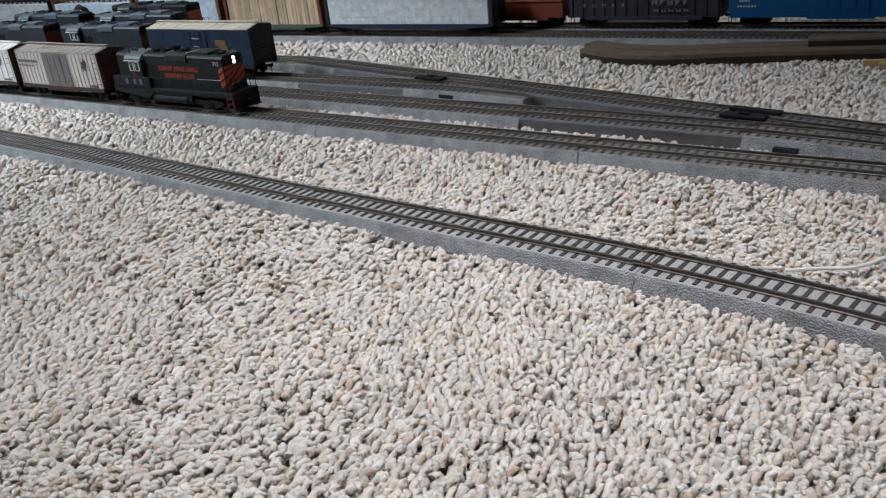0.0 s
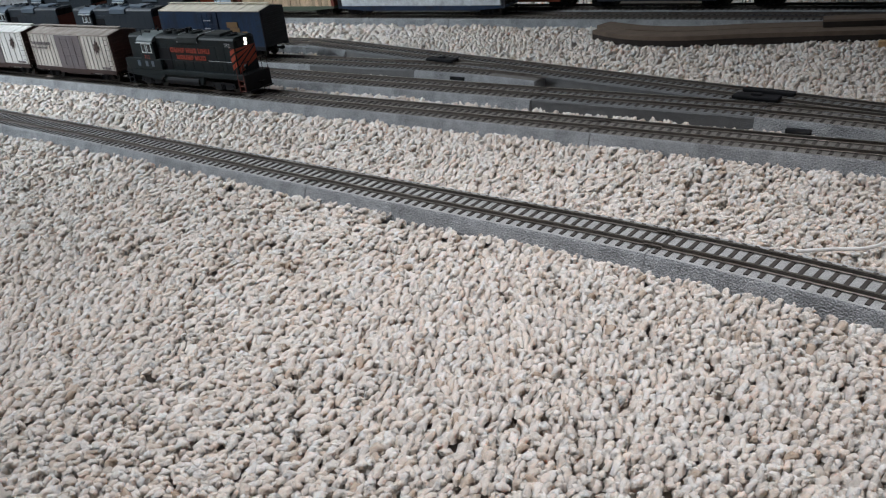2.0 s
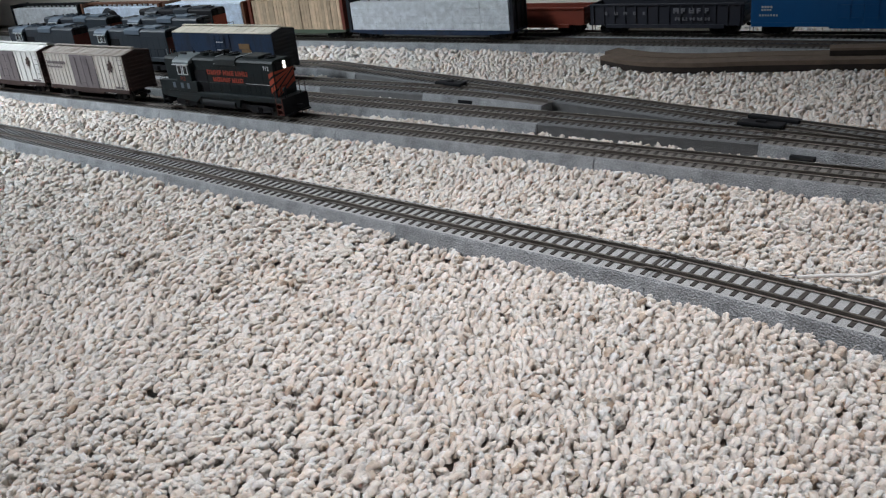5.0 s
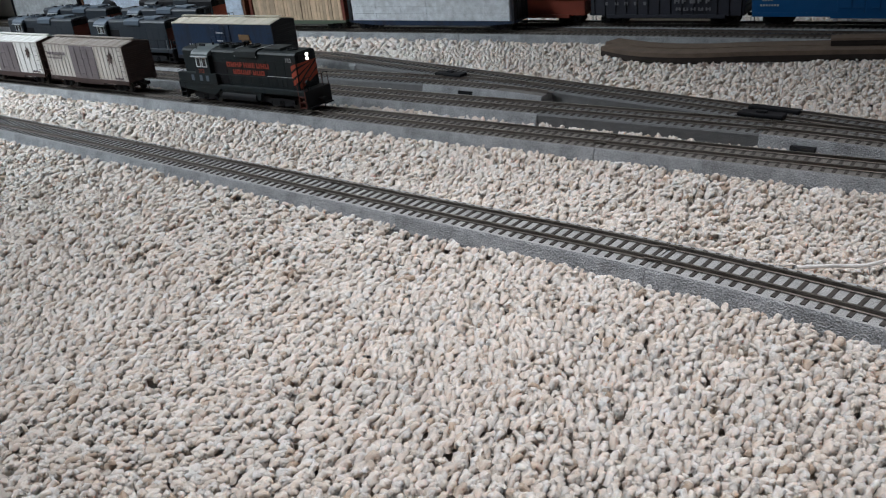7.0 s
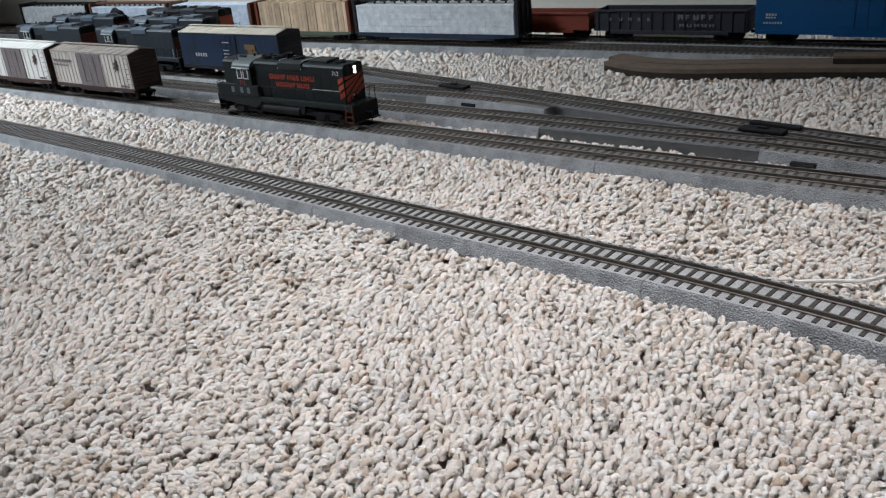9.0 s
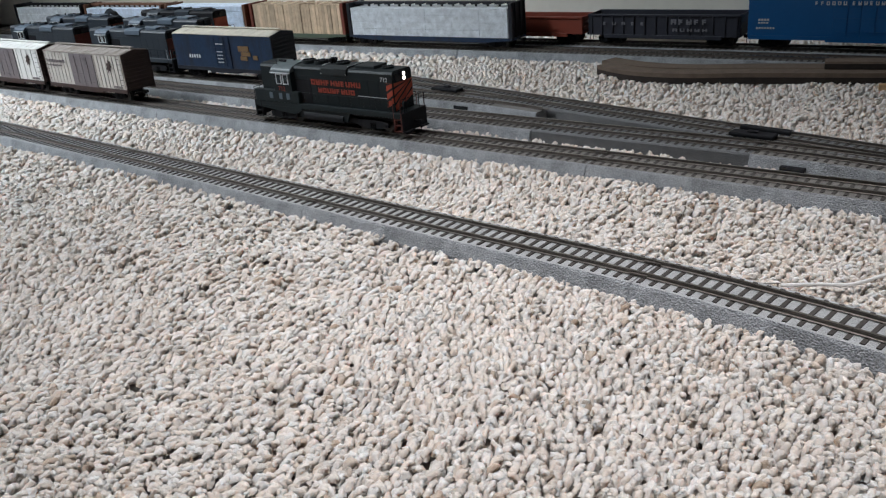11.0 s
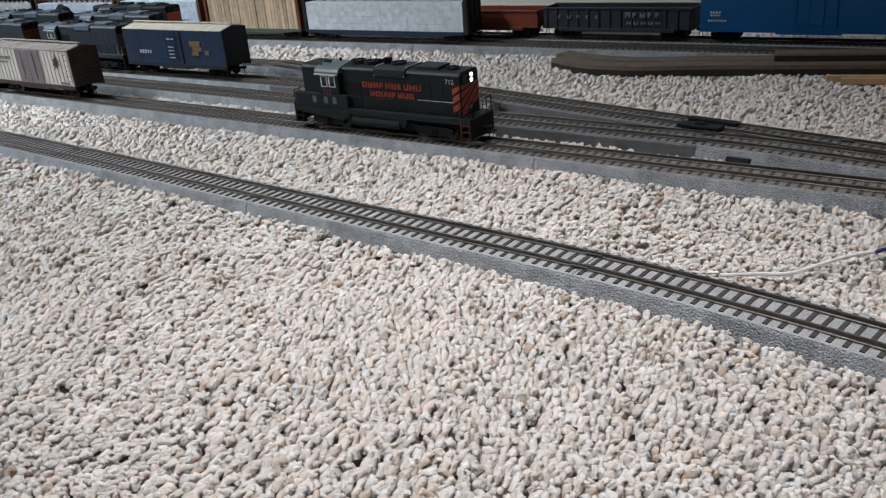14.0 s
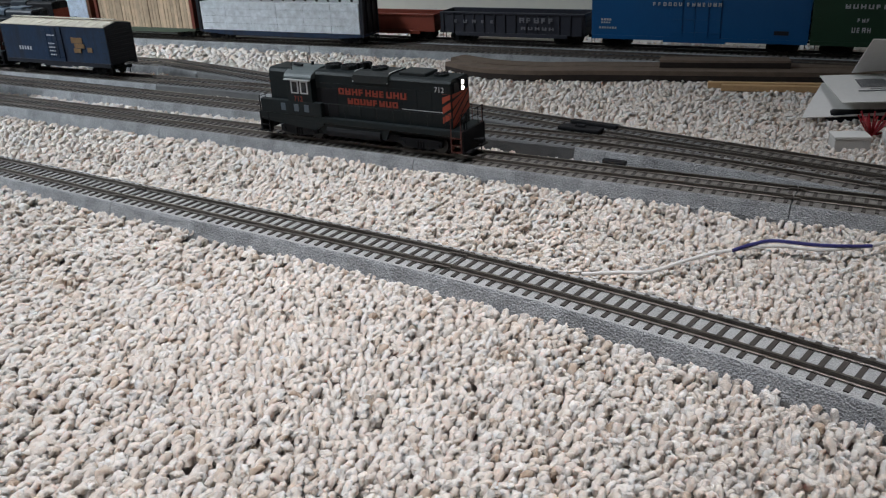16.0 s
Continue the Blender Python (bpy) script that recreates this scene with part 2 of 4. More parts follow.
# ---- the plan: track centre lines as (x, y, heading) by their length ----
class Line:
    """A run of straight and curved pieces: each (length, radius), radius 0 straight, positive turns left."""

    def __init__(self, x, y, heading, pieces):
        self.nodes, s = [], 0.0
        for length, radius in pieces:
            self.nodes.append((s, x, y, heading, radius))
            x, y, heading = self.step(x, y, heading, radius, length)
            s += length
        self.length = s

    @staticmethod
    def step(x, y, heading, radius, s):
        if not radius:
            return x + s * math.cos(heading), y + s * math.sin(heading), heading
        turn = s / radius
        return x + radius * (math.sin(heading + turn) - math.sin(heading)), y - radius * (math.cos(heading + turn) - math.cos(heading)), heading + turn

    def __call__(self, s):
        s0, x, y, h, r = [n for n in self.nodes if n[0] <= s + 1e-9 or n is self.nodes[0]][-1]
        return self.step(x, y, h, r, s - s0)

    def near(self, x, y):
        return min(math.hypot(x - self(s)[0], y - self(s)[1]) for s in np.arange(0, self.length, 0.01))


def back_from(x, y, heading, s):
    a = radians(heading)
    return x - s * math.cos(a), y - s * math.sin(a), a


# the empty track in front: joints every 0.246 m, straight and then bending towards the camera
FRONT = Line(*back_from(0.0924, 0.4014, -37.77, 0.984), [(0.929, 0), (0.555, -1.40)])
# the loco's track
MAIN = Line(*back_from(0.0248, 0.6497, -35.3, 1.171), [(1.171 + 0.62, 0)])
# the straight ladder track and its two branches
LADDER = Line(*back_from(0.063, 0.793, -46.0, 0.33), [(0.33 + 0.42, 0), (0.3, -1.2)])
SIDING = Line(*back_from(0.041, 0.720, -35.6, 1.15), [(1.15 + 0.180, 0), (0.172, -0.95), (0.27, 0)])
YARD = Line(*back_from(-0.1275, 0.912, -34.0, 0.75), [(0.75 + 0.115, 0), (0.145, -0.70)])
STORE = Line(*back_from(-0.166, 1.030, -34.0, 0.75), [(0.75, 0)])
BACK_A = Line(*back_from(0.0644, 1.059, NW, 1.15), [(1.15 + 1.0, 0)])
BACK_B = Line(*back_from(0.0644 + 0.0257, 1.059 + 0.0406, NW, 1.15), [(1.15 + 1.0, 0)])
SPUR = Line(*back_from(-0.30, 1.205, -33.0, 0.55), [(0.60, 0)])
ALL_LINES = [FRONT, MAIN, LADDER, SIDING, YARD, STORE, BACK_A, BACK_B, SPUR]
TIE_STEP = 0.246 / 36


def tie_mesh():
    bm = B()
    w, h, l = 0.00122, 0.0016, 0.015
    pts = [(-w, 0), (w, 0), (w * 0.88, h), (-w * 0.88, h)]
    extrude(bm, pts, -l, l, "y")
    for y in (-0.0095, -0.0070, 0.0070, 0.0095):
        box(bm, -0.0008, 0.0008, y - 0.0006, y + 0.0006, h, h + 0.0004)
    me = bpy.data.meshes.new("tie")
    bmesh.ops.recalc_face_normals(bm, faces=bm.faces)
    bm.to_mesh(me)
    bm.free()
    me.materials.append(TIE)
    return me


TIE_MESH = tie_mesh()
RAIL_OUTLINE = [(-0.0011, 0), (0.0011, 0), (0.0011, 0.0004), (0.0004, 0.0008), (0.0004, 0.0017), (0.00065, 0.0019), (0.00065, 0.0026), (-0.00065, 0.0026), (-0.00065, 0.0019), (-0.0004, 0.0017), (-0.0004, 0.0008), (-0.0011, 0.0004)]


def bed_outline(right, left):
    """Roadbed section, from its right foot to its left; 'steep' sides belong to turnouts."""
    foot = {"slope": 0.0208, "steep": 0.0178}
    top = {"slope": 0.0168, "steep": 0.0172}
    return [(-foot[right], -0.004), (foot[left], -0.004), (foot[left], 0.0005), (top[left] + 0.0010, 0.0082), (top[left], 0.0093), (-top[right], 0.0093), (-top[right] - 0.0010, 0.0082), (-foot[right], 0.0005)]


def track(line, s0, s1, right="slope", left="slope", drop=0.0, ties=True, keep=None, label="grey plastic roadbed track section with brown ties", joint=True):
    """One section of track with its roadbed, two rails and each of its ties."""
    mx, my, mh = line((s0 + s1) / 2)
    base = Matrix.Translation((mx, my, -drop)) @ Matrix.Rotation(mh, 4, "Z")
    inv = base.inverted()
    t = thing("track_section", label, "model track", base, "model railway track")
    gap = 0.00035 if joint else 0.0
    n = max(2, int((s1 - s0) / 0.02) + 1)
    ss = np.linspace(s0 + gap, s1 - gap, n)
    spots = [inv @ Vector((*line(s)[:2], -drop)) for s in ss]
    dark = right == "steep"
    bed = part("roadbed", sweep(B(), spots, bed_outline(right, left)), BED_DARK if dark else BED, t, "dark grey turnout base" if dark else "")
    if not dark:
        # FRONT's top faces take the grey with the overhead light painted in
        bed.data.materials.append(BED_LIT_TOP if line is FRONT else BED_TOP)
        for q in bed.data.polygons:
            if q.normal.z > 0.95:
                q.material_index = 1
    for side in (-0.00825, 0.00825):
        r = part("rail", sweep(B(), spots, [(a + side, b + RAIL - 0.0026) for a, b in RAIL_OUTLINE]), STEEL, t)
        r.data.materials.append(HEAD)
        for q in r.data.polygons:
            if q.normal.z > 0.9 and q.center.z > RAIL - 0.0005:
                q.material_index = 1
    if joint:
        for side in (-0.00825, 0.00825):
            j = spots[-1] - Vector((0.004, 0, 0))
            part("rail_joiner", box(B(), j.x - 0.001, j.x + 0.009, side + j.y - 0.0014, side + j.y + 0.0014, RAIL - 0.0019, RAIL - 0.0011, 0.0002), STEEL, t, "bright metal rail joiner")
    if ties:
        k = int((s1 - s0) / TIE_STEP + 0.5)
        for i in range(k):
            s = s0 + (i + 0.5) * (s1 - s0) / k
            x, y, h = line(s)
            if keep is None or keep(x, y):
                place("tie", TIE_MESH, t, m=inv @ Matrix.Translation((x, y, 0.0083 - drop)) @ Matrix.Rotation(h, 4, "Z"))
    return t


# ---- room ----
def frame_at(x, y, heading):
    return Matrix.Translation((x, y, 0)) @ Matrix.Rotation(radians(heading), 4, "Z")


WALL_FRAME = frame_at(0.0644 + 0.0257 + 0.055, 1.059 + 0.0406 + 0.087, NW)   # u along the wall, v away from it
U0, U1, V0, HIGH = -1.75, 2.3, -2.6, 2.4
WIN = dict(v0=-1.90, v1=-0.90, z0=1.20, z1=2.20)
# made-up ceiling opening that holds the fill lamp
ROOF_FILL = dict(u=0.37, v=-0.78, half=0.30)


def room():
    def wall(name, label, *boxes):
        bm = B()
        for b in boxes:
            box(bm, *b)
        return tagged(part(name, bm, WALL if name == "wall_north" else WALL_DIM, m=WALL_FRAME), label, "wall", kind="structure")
    wall("wall_north", "cream painted wall with a light orange peel texture", (U0 - 0.1, U1 + 0.1, 0, 0.1, -0.02, HIGH))
    wall("wall_east", "unseen room wall, dark grey to cut bounced light", (U1, U1 + 0.1, V0, 0, -0.02, HIGH))
    wall("wall_south", "unseen room wall, dark grey to cut bounced light", (U0 - 0.1, U1 + 0.1, V0 - 0.1, V0, -0.02, HIGH))
    a, b, c, d = WIN["v0"], WIN["v1"], WIN["z0"], WIN["z1"]
    wall("wall_west", "unseen room wall with a window opening, dark grey to cut bounced light", (U0 - 0.1, U0, V0, a, -0.02, HIGH), (U0 - 0.1, U0, b, 0, -0.02, HIGH),
         (U0 - 0.1, U0, a, b, -0.02, c), (U0 - 0.1, U0, a, b, d, HIGH))
    u, v, h = ROOF_FILL["u"], ROOF_FILL["v"], ROOF_FILL["half"]
    bm = B()
    for q in ((U0 - 0.1, u - h, V0 - 0.1, 0.1), (u + h, U1 + 0.1, V0 - 0.1, 0.1), (u - h, u + h, V0 - 0.1, v - h), (u - h, u + h, v + h, 0.1)):
        box(bm, *q, HIGH, HIGH + 0.1)
    tagged(part("ceiling", bm, CEIL, m=WALL_FRAME), "white textured ceiling with an opening for an added fill lamp", "ceiling", kind="structure")
    # unseen narrow lamp, added to brighten the near carpet and leave the back dim
    sky = bpy.data.lights.new("overhead_fill_lamp", "AREA")
    sky.shape, sky.size, sky.spread = "SQUARE", 2 * h - 0.04, radians(22)
    sky.energy, sky.color = ROOF_POWER, (0.960, 0.965, 1.0)
    new("overhead_fill_lamp", sky).matrix_basis = WALL_FRAME @ Matrix.Translation((u, v, HIGH + 0.05))
    outline = [(0.0, 0.0), (-0.012, 0.0), (-0.012, 0.075), (-0.008, 0.088), (0.0, 0.09)]
    tagged(part("baseboard", extrude(B(), outline, U0, U1), TRIM, m=WALL_FRAME @ Matrix.Translation((0, -0.002, 0))), "white painted baseboard along the wall", "baseboard", kind="structure")
    bm = B()
    for q in ((a, b, c, c + 0.04), (a, b, d - 0.04, d), (a, a + 0.04, c + 0.04, d - 0.04), (b - 0.04, b, c + 0.04, d - 0.04), ((a + b) / 2 - 0.02, (a + b) / 2 + 0.02, c + 0.04, d - 0.04)):
        box(bm, U0 - 0.07, U0 - 0.03, *q)
    tagged(part("window_1", bm, TRIM, m=WALL_FRAME), "white framed daylight window", "window", kind="structure")
    lamp = bpy.data.lights.new("window_daylight", "AREA")
    lamp.shape, lamp.size, lamp.size_y = "RECTANGLE", b - a - 0.1, d - c - 0.1
    lamp.energy, lamp.color, lamp.spread = SIDE_POWER, (0.84, 0.925, 1.0), radians(40)
    mid = (U0 + 0.01, (a + b) / 2, (c + d) / 2)
    new("window_daylight", lamp).matrix_basis = WALL_FRAME @ look(mid, (-0.64, -0.56, 0.0))


room()


# ---- carpet ----
def carpet():
    c = WALL_FRAME
    tagged(part("floor", box(B(), U0 - 0.1, U1 + 0.1, V0 - 0.1, 0.1, -0.05, -0.0075), BACKING, m=c), "beige wall to wall carpet backing", "carpet", kind="structure")
    rng = np.random.default_rng(7)
    # tufts on a jittered grid, finer where the camera stands
    spots = []
    for x0, x1, y0, y1, step in ((-0.45, 0.62, 0.16, 0.62, 0.0031), (-0.9, 0.75, 0.62, 1.05, 0.0038), (-1.25, 0.2, 1.05, 1.75, 0.0062), (-0.9, -0.45, 0.45, 0.62, 0.0045), (0.62, 0.9, 0.4, 0.62, 0.006)):
        gx, gy = np.meshgrid(np.arange(x0, x1, step), np.arange(y0, y1, step))
        gx[1::2] += step / 2
        p = np.stack([gx.ravel(), gy.ravel()], 1)
        p += rng.uniform(-0.42, 0.42, p.shape) * step
        spots.append(np.c_[p, np.full(len(p), step)])
    p = np.concatenate(spots)
    # only the floor before the camera and this side of the wall
    ang = np.degrees(np.arctan2(p[:, 0] - 0.02, p[:, 1] + 0.03))
    wn = np.array([-math.sin(radians(NW)), math.cos(radians(NW))])
    v = (p[:, :2] - np.array(WALL_FRAME.translation[:2])) @ wn
    ok = (ang > -36) & (ang < 42) & (v < -0.012)
    rise = np.zeros(len(p))
    for line in ALL_LINES:
        pts = np.array([line(s)[:2] for s in np.arange(0, line.length, 0.006)])
        near = np.full(len(p), 9.0)
        for q in pts:
            near = np.minimum(near, np.hypot(p[:, 0] - q[0], p[:, 1] - q[1]))
        ok &= near > 0.0168
        if line is FRONT:
            rise += 0.0020 * np.clip((0.034 - near) / 0.012, 0, 1)
    p, rise = p[ok], rise[ok]
    # worn pits where a few tufts lie flat
    low = np.zeros(len(p), bool)
    cell = {}
    for i, (x, y) in enumerate((p[:, :2] / 0.006).astype(int)):
        cell.setdefault((x, y), []).append(i)
    for x, y in np.stack([rng.uniform(-0.9, 0.75, 25000), rng.uniform(0.16, 1.5, 25000)], 1):
        a, b = int(x / 0.006), int(y / 0.006)
        for i in (j for u in (-1, 0, 1) for w in (-1, 0, 1) for j in cell.get((a + u, b + w), ())):
            low[i] |= math.hypot(p[i, 0] - x, p[i, 1] - y) < (0.0019 if y < 0.42 else 0.0029)
    n = len(p)
    # each tuft: a short, lumpy, rounded yarn end, most of them brushed one way
    heads = rng.uniform(0, 2 * np.pi, n)
    comb = 0.5 * np.sin(p[:, 0] * 23 + 1.3) + 0.5 * np.cos(p[:, 1] * 19 + p[:, 0] * 7)
    brushed = rng.random(n) < 0.72
    heads = np.where(brushed, 0.45 + 0.8 * comb + rng.normal(0, 0.35, n), heads)
    lean = rng.uniform(0.05, 0.80, n) + np.where(brushed, 0.68 * np.clip(0.75 - 3.0 * p[:, 0], 0.1, 1.0), 0.0)
    grow = p[:, 2] / 0.0031
    length = rng.uniform(0.0062, 0.0076, n) * grow ** 0.25
    rad = rng.uniform(0.00145, 0.00225, n) * grow ** 0.85
    patch = 0.0007 * np.sin(p[:, 0] * 61 + 0.8 * np.sin(p[:, 1] * 47)) + 0.0007 * np.sin(p[:, 1] * 53 + p[:, 0] * 29)
    kink = rng.normal(0, 0.0003, (n, 5, 2))
    kink[:, 0] = 0
    rings, sides = 4, 5
    f = np.array([0.35, 0.66, 0.88, 1.0])
    width = np.array([0.80, 1.0, 0.94, 0.62])
    d = np.stack([np.cos(heads), np.sin(heads)], 1)
    verts = np.empty((n, rings * sides + 1, 3))
    base = -0.0058 + 0.0022 * (lean - 0.5) + patch + rise - np.where(low, rng.uniform(0.0014, 0.0040, n) + np.where(p[:, 1] > 0.42, 0.0010, 0.0), 0.0) + rng.uniform(-0.0007, 0.0007, n)
    flat = rng.uniform(0.72, 1.28, n)
    spin = rng.uniform(0, 2 * np.pi, n)
    for i in range(rings + 1):
        u = f[i] if i < rings else 1.07
        bend = lean * u
        out = length * u * np.sin(bend * 0.75)
        up = length * u * np.cos(bend * 0.75)
        c0 = np.stack([p[:, 0] + d[:, 0] * out, p[:, 1] + d[:, 1] * out, base + up], 1)
        c0[:, :2] += kink[:, i]
        if i == rings:
            verts[:, -1] = c0
            continue
        axis = np.stack([d[:, 0] * np.sin(bend), d[:, 1] * np.sin(bend), np.cos(bend)], 1)
        e1 = np.stack([-d[:, 1], d[:, 0], np.zeros(n)], 1)
        e2 = np.cross(axis, e1)
        for k in range(sides):
            a = spin + 2 * math.pi * k / sides + i * 0.5
            lump = rad * width[i] * rng.uniform(0.78, 1.22, n)
            verts[:, i * sides + k] = c0 + (lump * flat * np.cos(a))[:, None] * e1 + (lump / flat * np.sin(a))[:, None] * e2
            verts[:, i * sides + k, 2] += rng.normal(0, 0.00022, n)
    tri = []
    for i in range(rings - 1):
        for k in range(sides):
            a, b = i * sides + k, i * sides + (k + 1) % sides
            tri += [(a, b, b + sides), (a, b + sides, a + sides)]
    for k in range(sides):
        tri.append(((rings - 1) * sides + k, (rings - 1) * sides + (k + 1) % sides, rings * sides))
    tri = np.array(tri)
    m = verts.shape[1]
    faces = (tri[None] + (np.arange(n) * m)[:, None, None]).reshape(-1, 3)
    me = bpy.data.meshes.new("carpet_pile")
    me.vertices.add(n * m)
    me.vertices.foreach_set("co", verts.reshape(-1))
    me.loops.add(len(faces) * 3)
    me.loops.foreach_set("vertex_index", faces.reshape(-1).astype(np.int32))
    me.polygons.add(len(faces))
    me.polygons.foreach_set("loop_start", np.arange(0, len(faces) * 3, 3, dtype=np.int32))
    me.polygons.foreach_set("use_smooth", np.ones(len(faces), dtype=bool))
    me.update(calc_edges=True)
    me.materials.append(CARPET)
    tagged(new("carpet_pile", me), "beige and cream textured frieze carpet with loose twisted tufts", "carpet", kind="stuff")


carpet()


# ---- tracks ----
def lay_tracks():
    for i in range(5):
        track(FRONT, i * 0.246, min((i + 1) * 0.246, 0.984) if i < 4 else 1.23)
    track(FRONT, 1.23, 1.48)
    for i in range(7):
        track(MAIN, i * 0.2515 + 0.0, (i + 1) * 0.2515)
    # ladder: turnouts carry steep dark bases
    track(LADDER, 0.0, 0.075, "slope", "slope")
    track(LADDER, 0.075, 0.235, "steep", "slope")
    track(LADDER, 0.235, 0.340, "steep", "slope")
    track(LADDER, 0.340, 0.660, "steep", "slope")
    track(LADDER, 0.660, 1.05, "slope", "slope")
    clear = lambda x, y: LADDER.near(x, y) > 0.0185
    for a, b, side in ((0.0, 0.246, "slope"), (0.246, 0.492, "slope"), (0.492, 0.738, "slope"), (0.738, 0.984, "slope"), (0.984, 1.178, "slope"), (1.178, 1.360, "steep"), (1.360, 1.560, "slope"), (1.560, 1.76, "slope")):
        track(SIDING, a, b, side, "slope", 0.0005, keep=clear)
    for a, b, side in ((0.0, 0.246, "slope"), (0.246, 0.492, "slope"), (0.492, 0.722, "slope"), (0.722, 0.860, "steep"), (0.860, 1.005, "slope")):
        track(YARD, a, b, side, "slope", 0.0008, keep=clear)
    for i in range(3):
        track(STORE, i * 0.25, (i + 1) * 0.25, drop=0.001, keep=clear)
    for i in range(2):
        track(SPUR, i * 0.3, (i + 1) * 0.3)
    for line in (BACK_A, BACK_B):
        for i in range(8):
            track(line, i * 0.26875, (i + 1) * 0.26875)


def line_pose(line, s, z=RAIL, side=0.0):
    x, y, h = line(s)
    return Matrix.Translation((x - side * math.sin(h), y + side * math.cos(h), z)) @ Matrix.Rotation(h, 4, "Z")


def line_s(line, x, y):
    return min(np.arange(0, line.length, 0.0005), key=lambda s: math.hypot(line(s)[0] - x, line(s)[1] - y))


# ---- rolling stock; origin on the rail tops, x along the track, the camera on the minus y side ----
def piece(name, bm, material):
    """A mesh that several alike parts share."""
    me = bpy.data.meshes.new(name)
    bmesh.ops.recalc_face_normals(bm, faces=bm.faces)
    bm.to_mesh(me)
    bm.free()
    me.materials.append(material)
    return me


def wheelset(parent, x, r=0.0052, name="wheelset"):
    bm = B()
    for y in (-0.0082, 0.0082):
        s = 1 if y > 0 else -1
        rod(bm, (0, y - 0.0011 * s, 0), (0, y + 0.0013 * s, 0), r, 16)
        rod(bm, (0, y - 0.0018 * s, 0), (0, y - 0.0011 * s, 0), r + 0.0007, 16)
        rod(bm, (0, y + 0.0013 * s, 0), (0, y + 0.0018 * s, 0), r * 0.45, 10)
    rod(bm, (0, -0.0085, 0), (0, 0.0085, 0), 0.0009, 8)
    return part(name, bm, WHEEL, parent, m=Matrix.Translation((x, 0, r)))


def truck(parent, x, half=0.0098, deep=0.0022, r=0.0052, loco=False):
    """A bogie with cast side frames; its wheelsets are parts beside it."""
    bm = B()
    box(bm, -0.004, 0.004, -0.011, 0.011, r, r + 0.004, 0.0006)
    for s in (-1, 1):
        y0, y1 = sorted((s * 0.0112, s * (0.0112 + deep)))
        z = r
        if loco:
            pts = [(-half - 0.003, z - 0.0012), (-half + 0.003, z - 0.0022), (-0.005, z - 0.0030), (0.005, z - 0.0030), (half - 0.003, z - 0.0022), (half + 0.003, z - 0.0012), (half + 0.0034, z + 0.0032), (half - 0.004, z + 0.0042), (-half + 0.004, z + 0.0042), (-half - 0.0034, z + 0.0032)]
        else:
            pts = [(-half - 0.002, z - 0.0015), (-half + 0.002, z - 0.0018), (-0.0035, z - 0.0036), (0.0035, z - 0.0036), (half - 0.002, z - 0.0018), (half + 0.002, z - 0.0015), (half + 0.002, z + 0.0016), (0.004, z + 0.0034), (-0.004, z + 0.0034), (-half - 0.002, z + 0.0016)]
        extrude(bm, pts, y0, y1, "y")
        for q in (-half, half):
            rod(bm, (q, s * (0.0112 + deep), z), (q, s * (0.0118 + deep), z), 0.0016, 10)
        for q in (-0.0022, 0, 0.0022):
            rod(bm, (q, s * (0.0114 + deep), z - 0.0028), (q, s * (0.0114 + deep), z + 0.0024), 0.0008, 6)
    return part("truck", bm, BLACK, parent, m=Matrix.Translation((x, 0, 0)))


def coupler(parent, x, way):
    bm = B()
    box(bm, x, x + way * 0.006, -0.0012, 0.0012, 0.0085, 0.0105) if way > 0 else box(bm, x - 0.006, x, -0.0012, 0.0012, 0.0085, 0.0105)
    box(bm, min(x + way * 0.005, x + way * 0.009), max(x + way * 0.005, x + way * 0.009), -0.0022, 0.0022, 0.0078, 0.0112, 0.0006)
    rod(bm, (x + way * 0.006, 0.001, 0.0015), (x + way * 0.006, 0.001, 0.008), 0.0004, 6)
    return part("coupler", bm, BLACK, parent)


def underside(t, L, mat_=None):
    bm = B()
    box(bm, -L / 2 + 0.004, L / 2 - 0.004, -0.0032, 0.0032, 0.0090, 0.0135)
    for x in np.linspace(-L / 2 + 0.03, L / 2 - 0.03, 5):
        box(bm, x - 0.0008, x + 0.0008, -0.014, 0.014, 0.0105, 0.0135)
    rod(bm, (-0.012, -0.006, 0.0085), (0.002, -0.006, 0.0085), 0.0028, 10)
    box(bm, 0.012, 0.019, -0.009, -0.004, 0.006, 0.0115, 0.0006)
    part("underframe", bm, mat_ or BLACK, t)
    x = L / 2 - 0.024
    for q in (-x, x):
        truck(t, q)
        for w in (-0.0098, 0.0098):
            wheelset(t, q + w)
    coupler(t, L / 2, 1)
    coupler(t, -L / 2, -1)


def bars(bm, x0, z0, w, h, n, y=-0.0, gap=0.35, slant=0.0, seed=1):
    """A row of n plain blocks standing for letters."""
    step = w / n
    for i in range(n):
        a = x0 + i * step
        box(bm, a, a + step * (1 - gap), y - 0.0002, y + 0.0002, z0 + slant * i, z0 + h + slant * i)
    return bm


